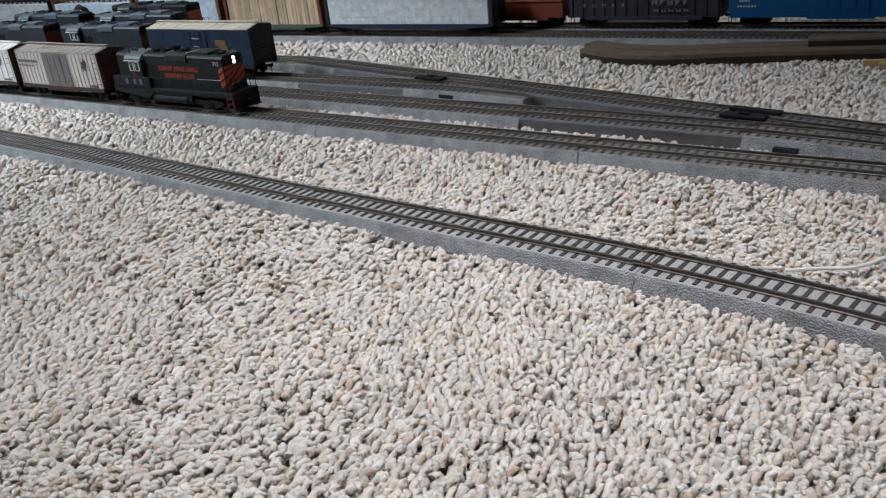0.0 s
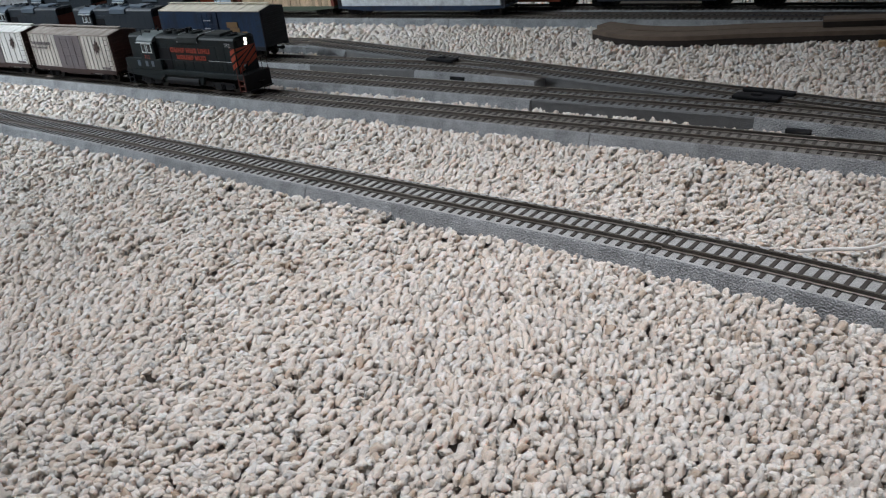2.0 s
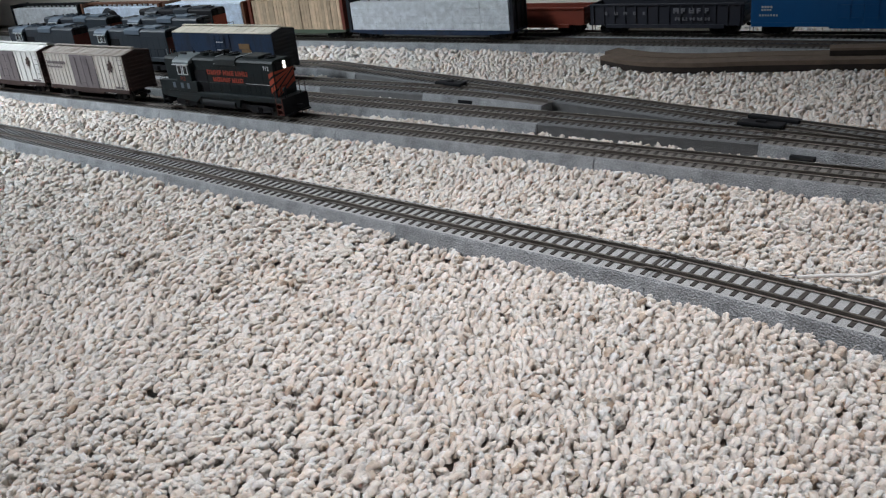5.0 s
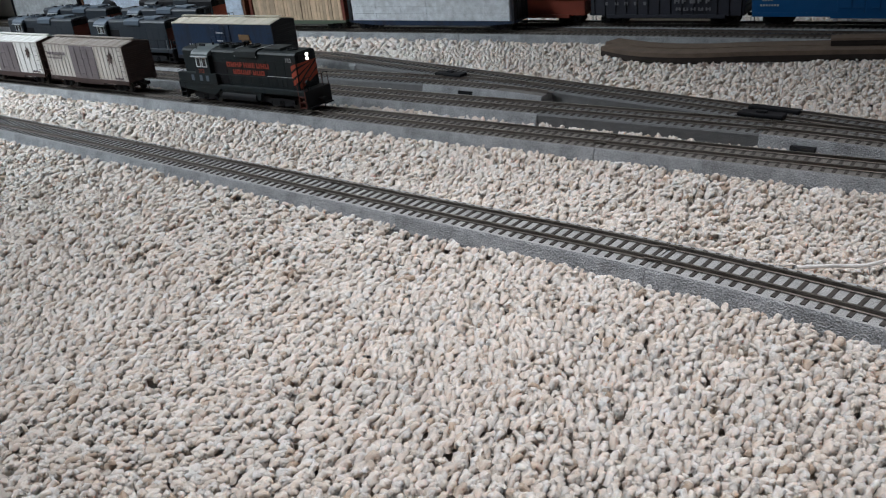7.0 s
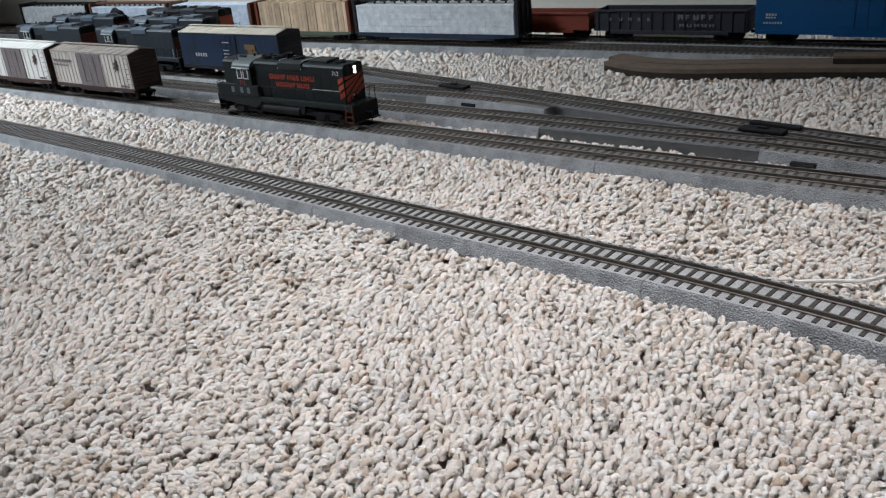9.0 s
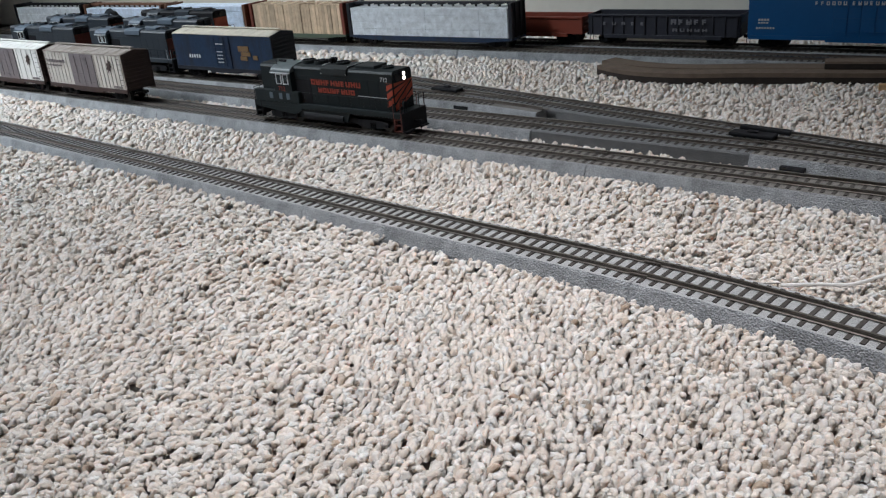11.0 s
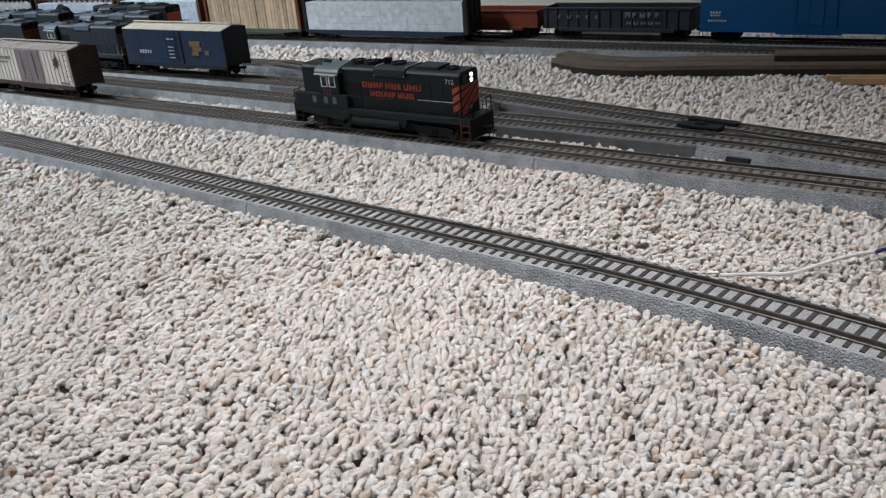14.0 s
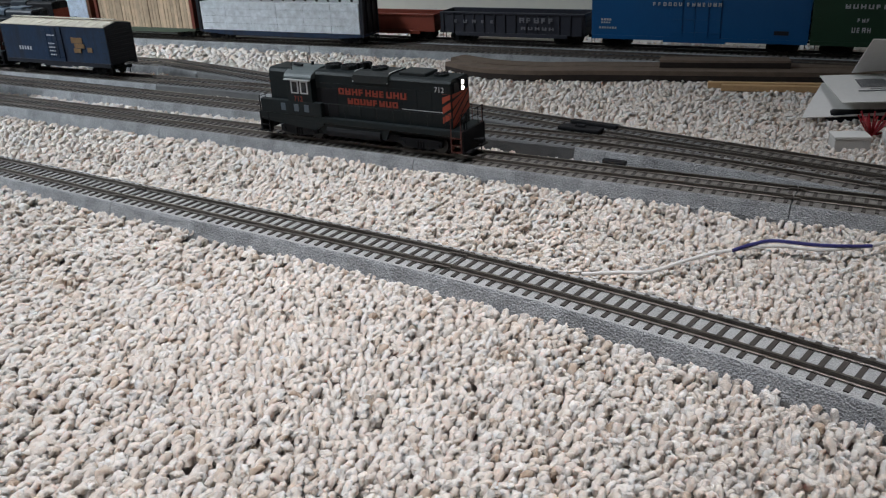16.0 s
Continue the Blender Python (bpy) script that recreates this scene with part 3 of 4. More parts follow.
def glyphs(bm, x0, z0, w, h, n, y, gap=0.26, seed=1, stroke=0.24):
    """A row of n letter-sized marks, each a few plain strokes that spell nothing."""
    rng = random.Random(seed)
    step = w / n
    for i in range(n):
        a, b = x0 + i * step, x0 + (i + 1 - gap) * step
        sw, sh = (b - a) * stroke * 1.25, h * stroke
        runs = [(a, a + sw, z0, z0 + h), (b - sw, b, z0, z0 + h), (a + sw, b - sw, z0 + h - sh, z0 + h), (a + sw, b - sw, z0 + (h - sh) / 2, z0 + (h + sh) / 2), (a + sw, b - sw, z0, z0 + sh)]
        out = rng.choice(((3,), (1,), (3, 2), (4,), (2,), (2, 4), (1, 4)))
        for k, (p, q, r, t) in enumerate(runs):
            if k not in out:
                box(bm, p, q, y - 0.0002, y + 0.0002, r, t)
    return bm


def boxcar(label, L, W, floor, eave, peak, body, end, roof, doors, door_w, m, ribs=18, ladder=True, group="freight cars", walkway=True):
    t = thing("boxcar", label, "model boxcar", m, group)
    h = W / 2
    bm = B()
    box(bm, -L / 2 + 0.0006, L / 2 - 0.0006, -h, h, floor, eave, 0.0004)
    # vertical side posts
    part("body", bm, body, t)
    if ribs:
        post = piece("side_post", box(B(), -0.0005, 0.0005, -0.0006, 0.0006, floor + 0.0018, eave - 0.0012), body)
        for x in np.linspace(-L / 2 + 0.003, L / 2 - 0.003, ribs):
            if abs(x) > door_w / 2 + 0.001:
                for s in (-1, 1):
                    place("side_post", post, t, m=Matrix.Translation((x, s * h, 0)))
    bm = B()
    for s in (-1, 1):
        y0, y1 = sorted((s * (h - 0.001), s * (h + 0.0007)))
        box(bm, -L / 2, L / 2, y0, y1, floor - 0.0028, floor + 0.0012)
        box(bm, -door_w / 2 - 0.006, door_w / 2 + 0.006, y0, y1, floor - 0.0045, floor - 0.0024)
    part("side_sill", bm, end, t)
    for s in (-1, 1):
        bm = B()
        x0, x1 = sorted((s * (L / 2 - 0.0007), s * (L / 2 + 0.0006)))
        outline = [(-h, floor), (h, floor), (h, eave), (0, peak), (-h, eave)]
        extrude(bm, outline, x0, x1)
        e = part("end_wall", bm, end, t, "corrugated steel end")
        rib = piece("rib", box(B(), -0.0007, 0.0007, -h + 0.0018, h - 0.0018, -0.0011, 0.0011, 0.0004), end)
        for z in np.linspace(floor + 0.003, eave - 0.003, 9):
            place("rib", rib, e, m=Matrix.Translation((s * (L / 2 + 0.0008), 0, z)))
    bm = B()
    extrude(bm, [(-h - 0.0006, eave - 0.0006), (h + 0.0006, eave - 0.0006), (h + 0.0006, eave + 0.0004), (0, peak + 0.0006), (-h - 0.0006, eave + 0.0004)], -L / 2 + 0.0008, L / 2 - 0.0008)
    top = part("roof", bm, roof, t)
    seam = piece("roof_seam", extrude(B(), [(-h - 0.0006, eave + 0.0003), (0, peak + 0.0005), (h + 0.0006, eave + 0.0003), (h + 0.0006, eave + 0.0008), (0, peak + 0.0010), (-h - 0.0006, eave + 0.0008)], -0.0004, 0.0004), roof)
    for x in np.linspace(-L / 2 + 0.004, L / 2 - 0.004, 12):
        place("roof_seam", seam, top, m=Matrix.Translation((x, 0, 0)))
    if walkway:
        bm = B()
        for y in (-0.0024, -0.0008, 0.0008):
            box(bm, -L / 2 + 0.002, L / 2 - 0.002, y, y + 0.0013, peak + 0.0018, peak + 0.0024)
        part("roof_walk", bm, roof, t)
    for s in (-1, 1):
        for k, (a, b) in enumerate(((-door_w / 2, -0.0002), (0.0002, door_w / 2))):
            bm = B()
            y0, y1 = sorted((s * h, s * (h + 0.0009)))
            box(bm, a, b, y0, y1, floor + 0.0008, eave - 0.0012, 0.0003)
            for z in np.linspace(floor + 0.006, eave - 0.006, 4):
                q0, q1 = sorted((s * (h + 0.0008), s * (h + 0.0013)))
                box(bm, a + 0.0012, b - 0.0012, q0, q1, z - 0.0004, z + 0.0004)
            d = part("door", bm, doors, t)
            rod_bm = rod(B(), ((a + b) / 2, s * (h + 0.0015), floor + 0.004), ((a + b) / 2, s * (h + 0.0015), eave - 0.003), 0.0003, 6)
            part("lock_rod", rod_bm, doors, d)
    if ladder:
        for s in (-1, 1):
            for x in (-L / 2 + 0.0025, L / 2 - 0.0075):
                bm = B()
                for z in np.linspace(floor + 0.001, eave - 0.004, 7):
                    rod(bm, (x, s * (h + 0.0014), z), (x + 0.005, s * (h + 0.0014), z), 0.00025, 5)
                part("ladder", bm, end, t)
    underside(t, L)
    return t


def decal(t, name, bm, material, label=""):
    return part(name, bm, material, t, label)


def leaf_outline(x, z, size):
    """The plain jagged emblem on the cream cars."""
    pts = []
    for i in range(14):
        a = 2 * math.pi * i / 14
        r = size * (1.0 if i % 2 == 0 else 0.55)
        pts.append((x + r * 0.75 * math.cos(a) + 0.25 * r * math.sin(a), z + r * 1.15 * math.sin(a)))
    return pts


def cream_boxcars():
    c = line_s(MAIN, *MAIN(1.171 - 0.4622 - 0.0765)[:2])
    for k, (body, roof, text) in enumerate(((CREAM, ROOF, "weathered cream boxcar with grey brown double doors and brown ends"), (CREAM2, ROOF_WHITE, "clean cream boxcar with grey brown double doors and a white roof"))):
        t = boxcar(text, 0.153, 0.035, 0.0128, 0.0510, 0.0545, body, BROWN, roof, DOOR, 0.046, line_pose(MAIN, c - k * 0.1665), ribs=22 if k == 0 else 14)
        extra = B()
        extrude(extra, leaf_outline(0.052, 0.0385, 0.0068), -0.0186, -0.0183, "y")
        decal(t, "emblem", extra, BROWN, "faded dark emblem")
        decal(t, "lettering", bars(B(), 0.054, 0.0155, 0.016, 0.0022, 6, -0.0184), DOOR, "faded brown lettering blocks")
        decal(t, "lettering", bars(B(), -0.071, 0.0385, 0.038, 0.0030, 11, -0.0184, 0.3), DOOR, "faded brown lettering blocks")
        decal(t, "lettering", bars(B(), -0.071, 0.0340, 0.030, 0.0018, 9, -0.0184, 0.4), DOOR, "faded brown lettering blocks")


def navy_boxcar():
    c = line_s(YARD, *YARD(0.75 - 0.172)[:2])
    t = boxcar("navy blue boxcar with a tan roof and faded yellow emblem", 0.168, 0.036, 0.0125, 0.0520, 0.0555, NAVY, NAVY_DARK, ROOF_TAN, NAVY, 0.032, line_pose(YARD, c), ribs=0)
    bm = B()
    box(bm, 0.030, 0.047, -0.0188, -0.0182, 0.034, 0.040, m=None)
    box(bm, 0.034, 0.049, -0.0188, -0.0182, 0.029, 0.0335)
    box(bm, 0.032, 0.043, -0.0188, -0.0182, 0.024, 0.0285)
    box(bm, 0.053, 0.060, -0.0188, -0.0182, 0.025, 0.030)
    decal(t, "emblem", bm, YELLOW, "worn yellow emblem")
    for z in (0.041, 0.032, 0.028, 0.024, 0.020):
        decal(t, "lettering", bars(B(), -0.006, z, 0.012 if z > 0.04 else 0.010, 0.0012, 4, -0.0196, 0.3), WHITE_INK, "faded white lettering marks")
    decal(t, "lettering", bars(B(), -0.058, 0.024, 0.022, 0.004, 5, -0.0184, 0.5), WHITE_INK, "faded white lettering marks")


def high_boxcars():
    a = line_s(BACK_B, 0.3197, 0.962) + 0.112
    t = boxcar("bright blue high cube boxcar with white lettering", 0.220, 0.036, 0.0125, 0.0640, 0.0665, BLUE, BLUE, BLUE, BLUE, 0.052, line_pose(BACK_B, a), ribs=0, walkway=False)
    decal(t, "lettering", glyphs(B(), -0.044, 0.0455, 0.032, 0.0036, 6, -0.0196, 0.4, 2), WHITE_INK, "white lettering marks")
    decal(t, "lettering", glyphs(B(), -0.009, 0.0455, 0.037, 0.0036, 7, -0.0196, 0.4, 3), WHITE_INK, "white lettering marks")
    decal(t, "lettering", bars(B(), -0.100, 0.0290, 0.012, 0.0022, 4, -0.0184, 0.3), WHITE_INK, "white lettering marks")
    decal(t, "lettering", bars(B(), -0.100, 0.0262, 0.011, 0.0016, 4, -0.0184, 0.3), WHITE_INK, "white lettering marks")
    decal(t, "lettering", bars(B(), -0.102, 0.0205, 0.020, 0.0020, 7, -0.0184, 0.4), WHITE_INK, "white lettering marks")
    bm = B()
    box(bm, 0.078, 0.092, -0.0187, -0.0182, 0.0185, 0.0225)
    decal(t, "data_panel", bm, NAVY_DARK, "small dark data panel")
    g = boxcar("dark green boxcar with white lettering", 0.200, 0.036, 0.0125, 0.0640, 0.0665, LEAF, LEAF, LEAF, LEAF, 0.050, line_pose(BACK_B, a + 0.2125), ribs=0, walkway=False)
    decal(g, "lettering", glyphs(B(), -0.072, 0.0455, 0.040, 0.0042, 6, -0.0184, 0.3, 5), WHITE_INK, "white lettering marks")
    decal(g, "lettering", glyphs(B(), -0.060, 0.0330, 0.012, 0.0035, 3, -0.0184, 0.3, 6), WHITE_INK, "white lettering marks")
    decal(g, "lettering", glyphs(B(), -0.064, 0.0230, 0.018, 0.0050, 4, -0.0184, 0.3, 7), WHITE_INK, "white lettering marks")


def gondola(label, L, high, paint, m, ribs=14):
    t = thing("gondola", label, "model gondola", m, "freight cars")
    h, f = 0.0175, 0.0105
    bm = B()
    for s in (-1, 1):
        y0, y1 = sorted((s * (h - 0.0012), s * h))
        box(bm, -L / 2, L / 2, y0, y1, f, high, 0.0002)
        a, b = sorted((s * (h - 0.0014), s * (h + 0.0014)))
        part("top_chord", box(B(), -L / 2, L / 2, a, b, high - 0.0018, high + 0.0003, 0.0003), paint, t)
        part("side_sill", box(B(), -L / 2 + 0.02, L / 2 - 0.02, a, b, f - 0.003, f + 0.0012, 0.0003), paint, t)
    body = part("body", bm, paint, t)
    post = piece("side_post", box(B(), -0.0008, 0.0008, -0.0011, 0.0011, f, high - 0.0016), paint)
    for x in (np.linspace(-L / 2 + 0.004, L / 2 - 0.004, ribs) if ribs else ()):
        for s in (-1, 1):
            place("side_post", post, t, m=Matrix.Translation((x, s * h, 0)))
    for s in (-1, 1):
        bm = B()
        x0, x1 = sorted((s * (L / 2 - 0.0012), s * L / 2))
        box(bm, x0, x1, -h, h, f, high, 0.0002)
        for z in np.linspace(f + 0.003, high - 0.003, 4):
            a, b = sorted((s * L / 2, s * (L / 2 + 0.001)))
            box(bm, a, b, -h + 0.001, h - 0.001, z - 0.001, z + 0.001, 0.0003)
        part("end_wall", bm, paint, t)
    part("floor_deck", box(B(), -L / 2 + 0.0014, L / 2 - 0.0014, -h + 0.0014, h - 0.0014, f, f + 0.0012), BROWN, t)
    underside(t, L)
    return t


def gondolas():
    a = line_s(BACK_B, 0.3197, 0.962)
    g = gondola("dark blue grey gondola with white lettering", 0.178, 0.0345, GONDOLA, line_pose(BACK_B, a - 0.0955))
    for row in ((-0.070, 0.0225, 0.058, 0.0036, 5, -0.0190, 0.62, 8), (0.012, 0.0240, 0.044, 0.0056, 5, -0.0190, 0.30, 11), (0.014, 0.0162, 0.042, 0.0034, 5, -0.0190, 0.34, 12)):
        decal(g, "lettering", glyphs(B(), *row), FADED_INK, "faded white lettering marks")
    gondola("oxide red low gondola", 0.150, 0.0310, RED, line_pose(BACK_B, a - 0.0955 - 0.172), ribs=0)


def lumber_car(label, L, m, frame_mat, bulk_mat, load_mat, tiers=4, truss=True, wrap=True, high=0.052, packs=6, loaded=1.0):
    """A flat car with end bulkheads, a centre truss and packs of lumber on both sides."""
    t = thing("lumber_car", label, "model flatcar", m, "freight cars")
    f = 0.0125
    bm = B()
    extrude(bm, [(-L / 2, f), (L / 2, f), (L / 2, f - 0.0025), (L / 2 - 0.04, f - 0.0055), (-L / 2 + 0.04, f - 0.0055), (-L / 2, f - 0.0025)], -0.0175, 0.0175, "y")
    part("deck", bm, frame_mat, t)
    for s in (-1, 1):
        bm = B()
        x0, x1 = sorted((s * (L / 2 - 0.0040), s * (L / 2 - 0.0012)))
        box(bm, x0, x1, -0.0175, 0.0175, f, high, 0.0004)
        for y in (-0.0165, -0.006, 0.006, 0.0165):
            a, b = sorted((s * (L / 2 - 0.0014), s * (L / 2 + 0.0006)))
            box(bm, a, b, y - 0.0010, y + 0.0010, f, high)
        part("bulkhead", bm, bulk_mat, t)
    if truss:
        bm = B()
        box(bm, -L / 2 + 0.004, L / 2 - 0.004, -0.0045, 0.0045, high - 0.0016, high + 0.0004, 0.0003)
        for i in range(15):
            x = -L / 2 + 0.008 + i * (L - 0.016) / 14
            box(bm, x - 0.0011, x + 0.0011, -0.0010, 0.0010, f, high)
            box(bm, x - 0.0042, x + 0.0042, -0.0054, 0.0054, high - 0.0032, high - 0.0014)
        part("centre_truss", bm, bulk_mat, t)
    top = high - (0.0052 if truss else 0.0015)
    tier = (top - f - 0.0008) / tiers
    length = (L - 0.0110) / packs
    rng = random.Random(len(label) + packs)
    if wrap:
        for i in range(packs):
            if i / packs >= loaded:
                continue
            for s in (-1, 1):
                bm = B()
                for k in range(tiers):
                    x = -L / 2 + 0.0055 + i * length
                    j = rng.uniform(0, 0.0004)
                    y0, y1 = sorted((s * 0.0012, s * (0.0168 + j)))
                    box(bm, x + 0.0001, x + length - 0.0001, y0, y1, f + 0.0002 + k * tier, f + (k + 1) * tier, 0.0004)
                part("lumber_pack", bm, load_mat, t)
    else:
        for s in (-1, 1):
            n = 30
            for i in range(n):
                x = -L / 2 + 0.0055 + i * (L - 0.011) / n
                y0, y1 = sorted((s * 0.001, s * (0.0162 + rng.uniform(-0.0006, 0.0009))))
                part("lumber_board", box(B(), x, x + (L - 0.011) / n * 0.9, y0, y1, f, top + rng.uniform(-0.0012, 0.0004)), load_mat, t)
    underside(t, L)
    return t


def lumber_cars():
    s0 = line_s(BACK_A, 0.0644, 1.059)
    lumber_car("navy centre beam flatcar loaded with white wrapped lumber", 0.252, line_pose(BACK_A, s0 - 0.121), NAVY, NAVY_DARK, WRAP, tiers=4, high=0.0540)
    lumber_car("dull green bulkhead flatcar loaded with bare lumber", 0.176, line_pose(BACK_A, s0 - 0.343), MOSS, OXIDE, LUMBER, truss=False, wrap=False, high=0.0540)
    lumber_car("brown bulkhead flatcar loaded with pale blue wrapped lumber", 0.176, line_pose(BACK_A, s0 - 0.530), RUST, RUST, WRAP_BLUE, tiers=5, truss=False, high=0.0520, packs=4)
    lumber_car("brown centre beam flatcar with low pale wrapped lumber", 0.200, line_pose(BACK_A, s0 - 0.727), RUST, RUST, WRAP_BLUE, tiers=3, high=0.0520, packs=5)
    lumber_car("dark centre beam flatcar with white wrapped lumber", 0.200, line_pose(BACK_A, s0 - 0.936), BLACK, BLACK, WRAP, tiers=3, high=0.0520, packs=5)


def locomotive(label, paint, roof, stripe, m, letters=None, lit=False, group="locomotives", end_mat=None):
    """A road switcher: long hood, cab and short hood on a running board."""
    t = thing("locomotive", label, "model locomotive", m, group)
    end_mat = end_mat or paint
    hw, zr, zh = 0.0128, 0.0190, 0.0528
    # frame and side skirts
    bm = B()
    box(bm, -0.0885, 0.0885, -0.0165, 0.0165, zr - 0.0045, zr, 0.0005)
    extrude(bm, [(-0.088, zr), (-0.028, zr), (-0.028, zr - 0.0060), (-0.036, zr - 0.0105), (-0.086, zr - 0.0060)], -0.0163, 0.0163, "y")
    extrude(bm, [(-0.036, zr - 0.004), (0.030, zr - 0.004), (0.026, zr - 0.0125), (-0.030, zr - 0.0125)], -0.0150, 0.0150, "y")
    part("frame", bm, paint, t)
    bm = B()
    rod(bm, (-0.026, -0.0125, zr - 0.0105), (0.022, -0.0125, zr - 0.0105), 0.0042, 14)
    rod(bm, (-0.026, 0.0125, zr - 0.0105), (0.022, 0.0125, zr - 0.0105), 0.0042, 14)
    part("fuel_tank", bm, BLACK, t)
    bm = B()
    box(bm, -0.084, 0.084, -0.0105, 0.0105, zr - 0.0085, zr - 0.004)
    box(bm, -0.040, 0.040, -0.0120, 0.0120, zr - 0.0140, zr - 0.0084)
    part("underframe", bm, BLACK, t)
    # battery boxes beside the cab
    for s in (-1, 1):
        y0, y1 = sorted((s * 0.0120, s * 0.0171))
        part("battery_box", box(B(), -0.086, -0.0285, y0, y1, zr, zr + 0.0105, 0.0005), paint, t)
        bm = B()
        for x in (-0.066, -0.0535, -0.044):
            a, b = sorted((s * 0.0171, s * 0.0174))
            box(bm, x, x + 0.0042, a, b, zr + 0.0030, zr + 0.0085)
        part("louvre_panel", bm, SLATE_ROOF, t, "pale grey louvre panels")
    # long hood with rounded shoulders
    sh = [(-hw, zr), (hw, zr), (hw, zh - 0.0028), (hw - 0.0012, zh - 0.0010), (hw - 0.0032, zh), (-hw + 0.0032, zh), (-hw + 0.0012, zh - 0.0010), (-hw, zh - 0.0028)]
    bm = B()
    extrude(bm, sh, -0.0345, 0.0795)
    hood = part("long_hood", bm, paint, t)
    panel = piece("hood_door", box(B(), 0, 0.0105, -0.00022, 0.00022, zr + 0.003, zh - 0.0085, 0.0001), paint)
    for x in (-0.030, -0.018, -0.006, 0.006, 0.018, 0.030, 0.042, 0.054, 0.066):
        for s in (-1, 1):
            place("hood_door", panel, hood, m=Matrix.Translation((x, s * hw, 0)))
    for s in (-1, 1):
        y0, y1 = sorted((s * (hw + 0.0003), s * (hw + 0.0006)))
        # black panel also stands in for the shadow in the notch behind the cab
        part("intake_grille", box(B(), -0.0340, -0.0150, y0, y1, zr + 0.0008, zr + 0.0215, 0.0001), BLACK, hood, "black air intake grille with the recess shade in its colour")
    # dynamic brake blister and roof gear
    bm = B()
    extrude(bm, [(-hw - 0.0014, zh - 0.006), (hw + 0.0014, zh - 0.006), (hw + 0.0010, zh - 0.0008), (hw - 0.003, zh + 0.0012), (-hw + 0.003, zh + 0.0012), (-hw - 0.0010, zh - 0.0008)], 0.000, 0.030)
    part("roof_blister", bm, roof, t)
    for x in (-0.026, -0.012, 0.015, 0.0655):
        bm = rod(B(), (x, 0, zh - 0.001), (x, 0, zh + (0.0030 if x != 0.0655 else 0.0014)), 0.0062 if x != 0.0655 else 0.0056, 20)
        fan = part("roof_fan", bm, roof, t)
        bm = B()
        top = zh + (0.0030 if x != 0.0655 else 0.0014)
        for i in range(6):
            a = math.pi * i / 6
            rod(bm, (x - 0.0056 * math.cos(a), -0.0056 * math.sin(a), top + 0.0002), (x + 0.0056 * math.cos(a), 0.0056 * math.sin(a), top + 0.0002), 0.0003, 5)
        part("grille", bm, BLACK, fan)
    part("radiator_box", box(B(), 0.036, 0.0580, -0.0085, 0.0085, zh - 0.0005, zh + 0.0026, 0.0007), roof, t)
    for x in (-0.004, -0.001):
        part("exhaust_stack", rod(B(), (x, 0, zh - 0.001), (x, 0, zh + 0.0044), 0.0013, 10), BLACK, t)
    # cab
    bm = B()
    ch, ct = 0.0168, zh + 0.0006
    box(bm, -0.0590, -0.0360, -ch, ch, zr, ct - 0.0062, 0.0003)
    part("cab", bm, paint, t)
    bm = B()
    arc = [(-ch - 0.0008, ct - 0.0066)] + [(-ch * math.cos(a) * 1.04, ct - 0.0060 + 0.0062 * math.sin(a)) for a in np.linspace(0.12, math.pi - 0.12, 11)] + [(ch + 0.0008, ct - 0.0066)]
    extrude(bm, arc, -0.0602, -0.0350)
    part("cab_roof", bm, CAB_ROOF if letters else roof, t, "pale curved cab roof")
    for s in (-1, 1):
        for x in (-0.0548, -0.0462):
            y0, y1 = sorted((s * ch, s * (ch + 0.0005)))
            w = part("cab_window", box(B(), x, x + 0.0072, y0, y1, zr + 0.0165, zr + 0.0262, 0.0002), PALE, t, "pale window frame")
            a, b = sorted((s * (ch + 0.0004), s * (ch + 0.0007)))
            part("pane", box(B(), x + 0.0016, x + 0.0060, a, b, zr + 0.0176, zr + 0.0252), GLASS, w)
    part("cab_visor", box(B(), -0.0595, -0.0360, -ch - 0.0022, -ch, ct - 0.0078, ct - 0.0070), PALE, t, "pale window visor")
    # short hood
    bm = B()
    extrude(bm, sh, -0.0780, -0.0585)
    part("short_hood", bm, paint, t)
    for s, x in ((1, 0.0795), (-1, -0.0780)):
        # end panel with diagonal stripes
        x0, x1 = sorted((x, x + s * 0.0006))
        e = part("hood_end", box(B(), x0, x1, -hw + 0.0006, hw - 0.0006, zr, zh - 0.0095, 0.0002), end_mat, t)
        bm = B()
        for i in range(6):
            z = zr - 0.006 + i * 0.0068
            q0, q1 = sorted((x + s * 0.0006, x + s * 0.0008))
            low, top = zr + 0.0002, zh - 0.0098
            poly = []
            for y, zz in ((-hw + 0.0008, z), (hw - 0.0008, z + 0.0165), (hw - 0.0008, z + 0.0212), (-hw + 0.0008, z + 0.0047)):
                poly.append((y, min(max(zz, low), top)))
            if max(p[1] for p in poly) - min(p[1] for p in poly) > 0.001:
                extrude(bm, poly, q0, q1)
        part("stripe", bm, stripe, e, "diagonal warning stripes")
        # side stripe panel at the corner
        if letters and s > 0:
            for sy in (-1, 1):
                bm = B()
                for i in range(4):
                    z = zr + 0.0035 + i * 0.0068
                    xs0, xs1 = sorted((x - s * 0.0002, x - s * 0.0066))
                    poly = [(xs0, z if s > 0 else z + 0.004), (xs1, z + 0.004 if s > 0 else z), (xs1, z + 0.0086 if s > 0 else z + 0.0046), (xs0, z + 0.0046 if s > 0 else z + 0.0086)]
                    poly = [(q, min(w, zh - 0.0098)) for q, w in poly]
                    a, b = sorted((sy * (hw + 0.0002), sy * (hw + 0.0005)))
                    extrude(bm, poly, a, b, "y")
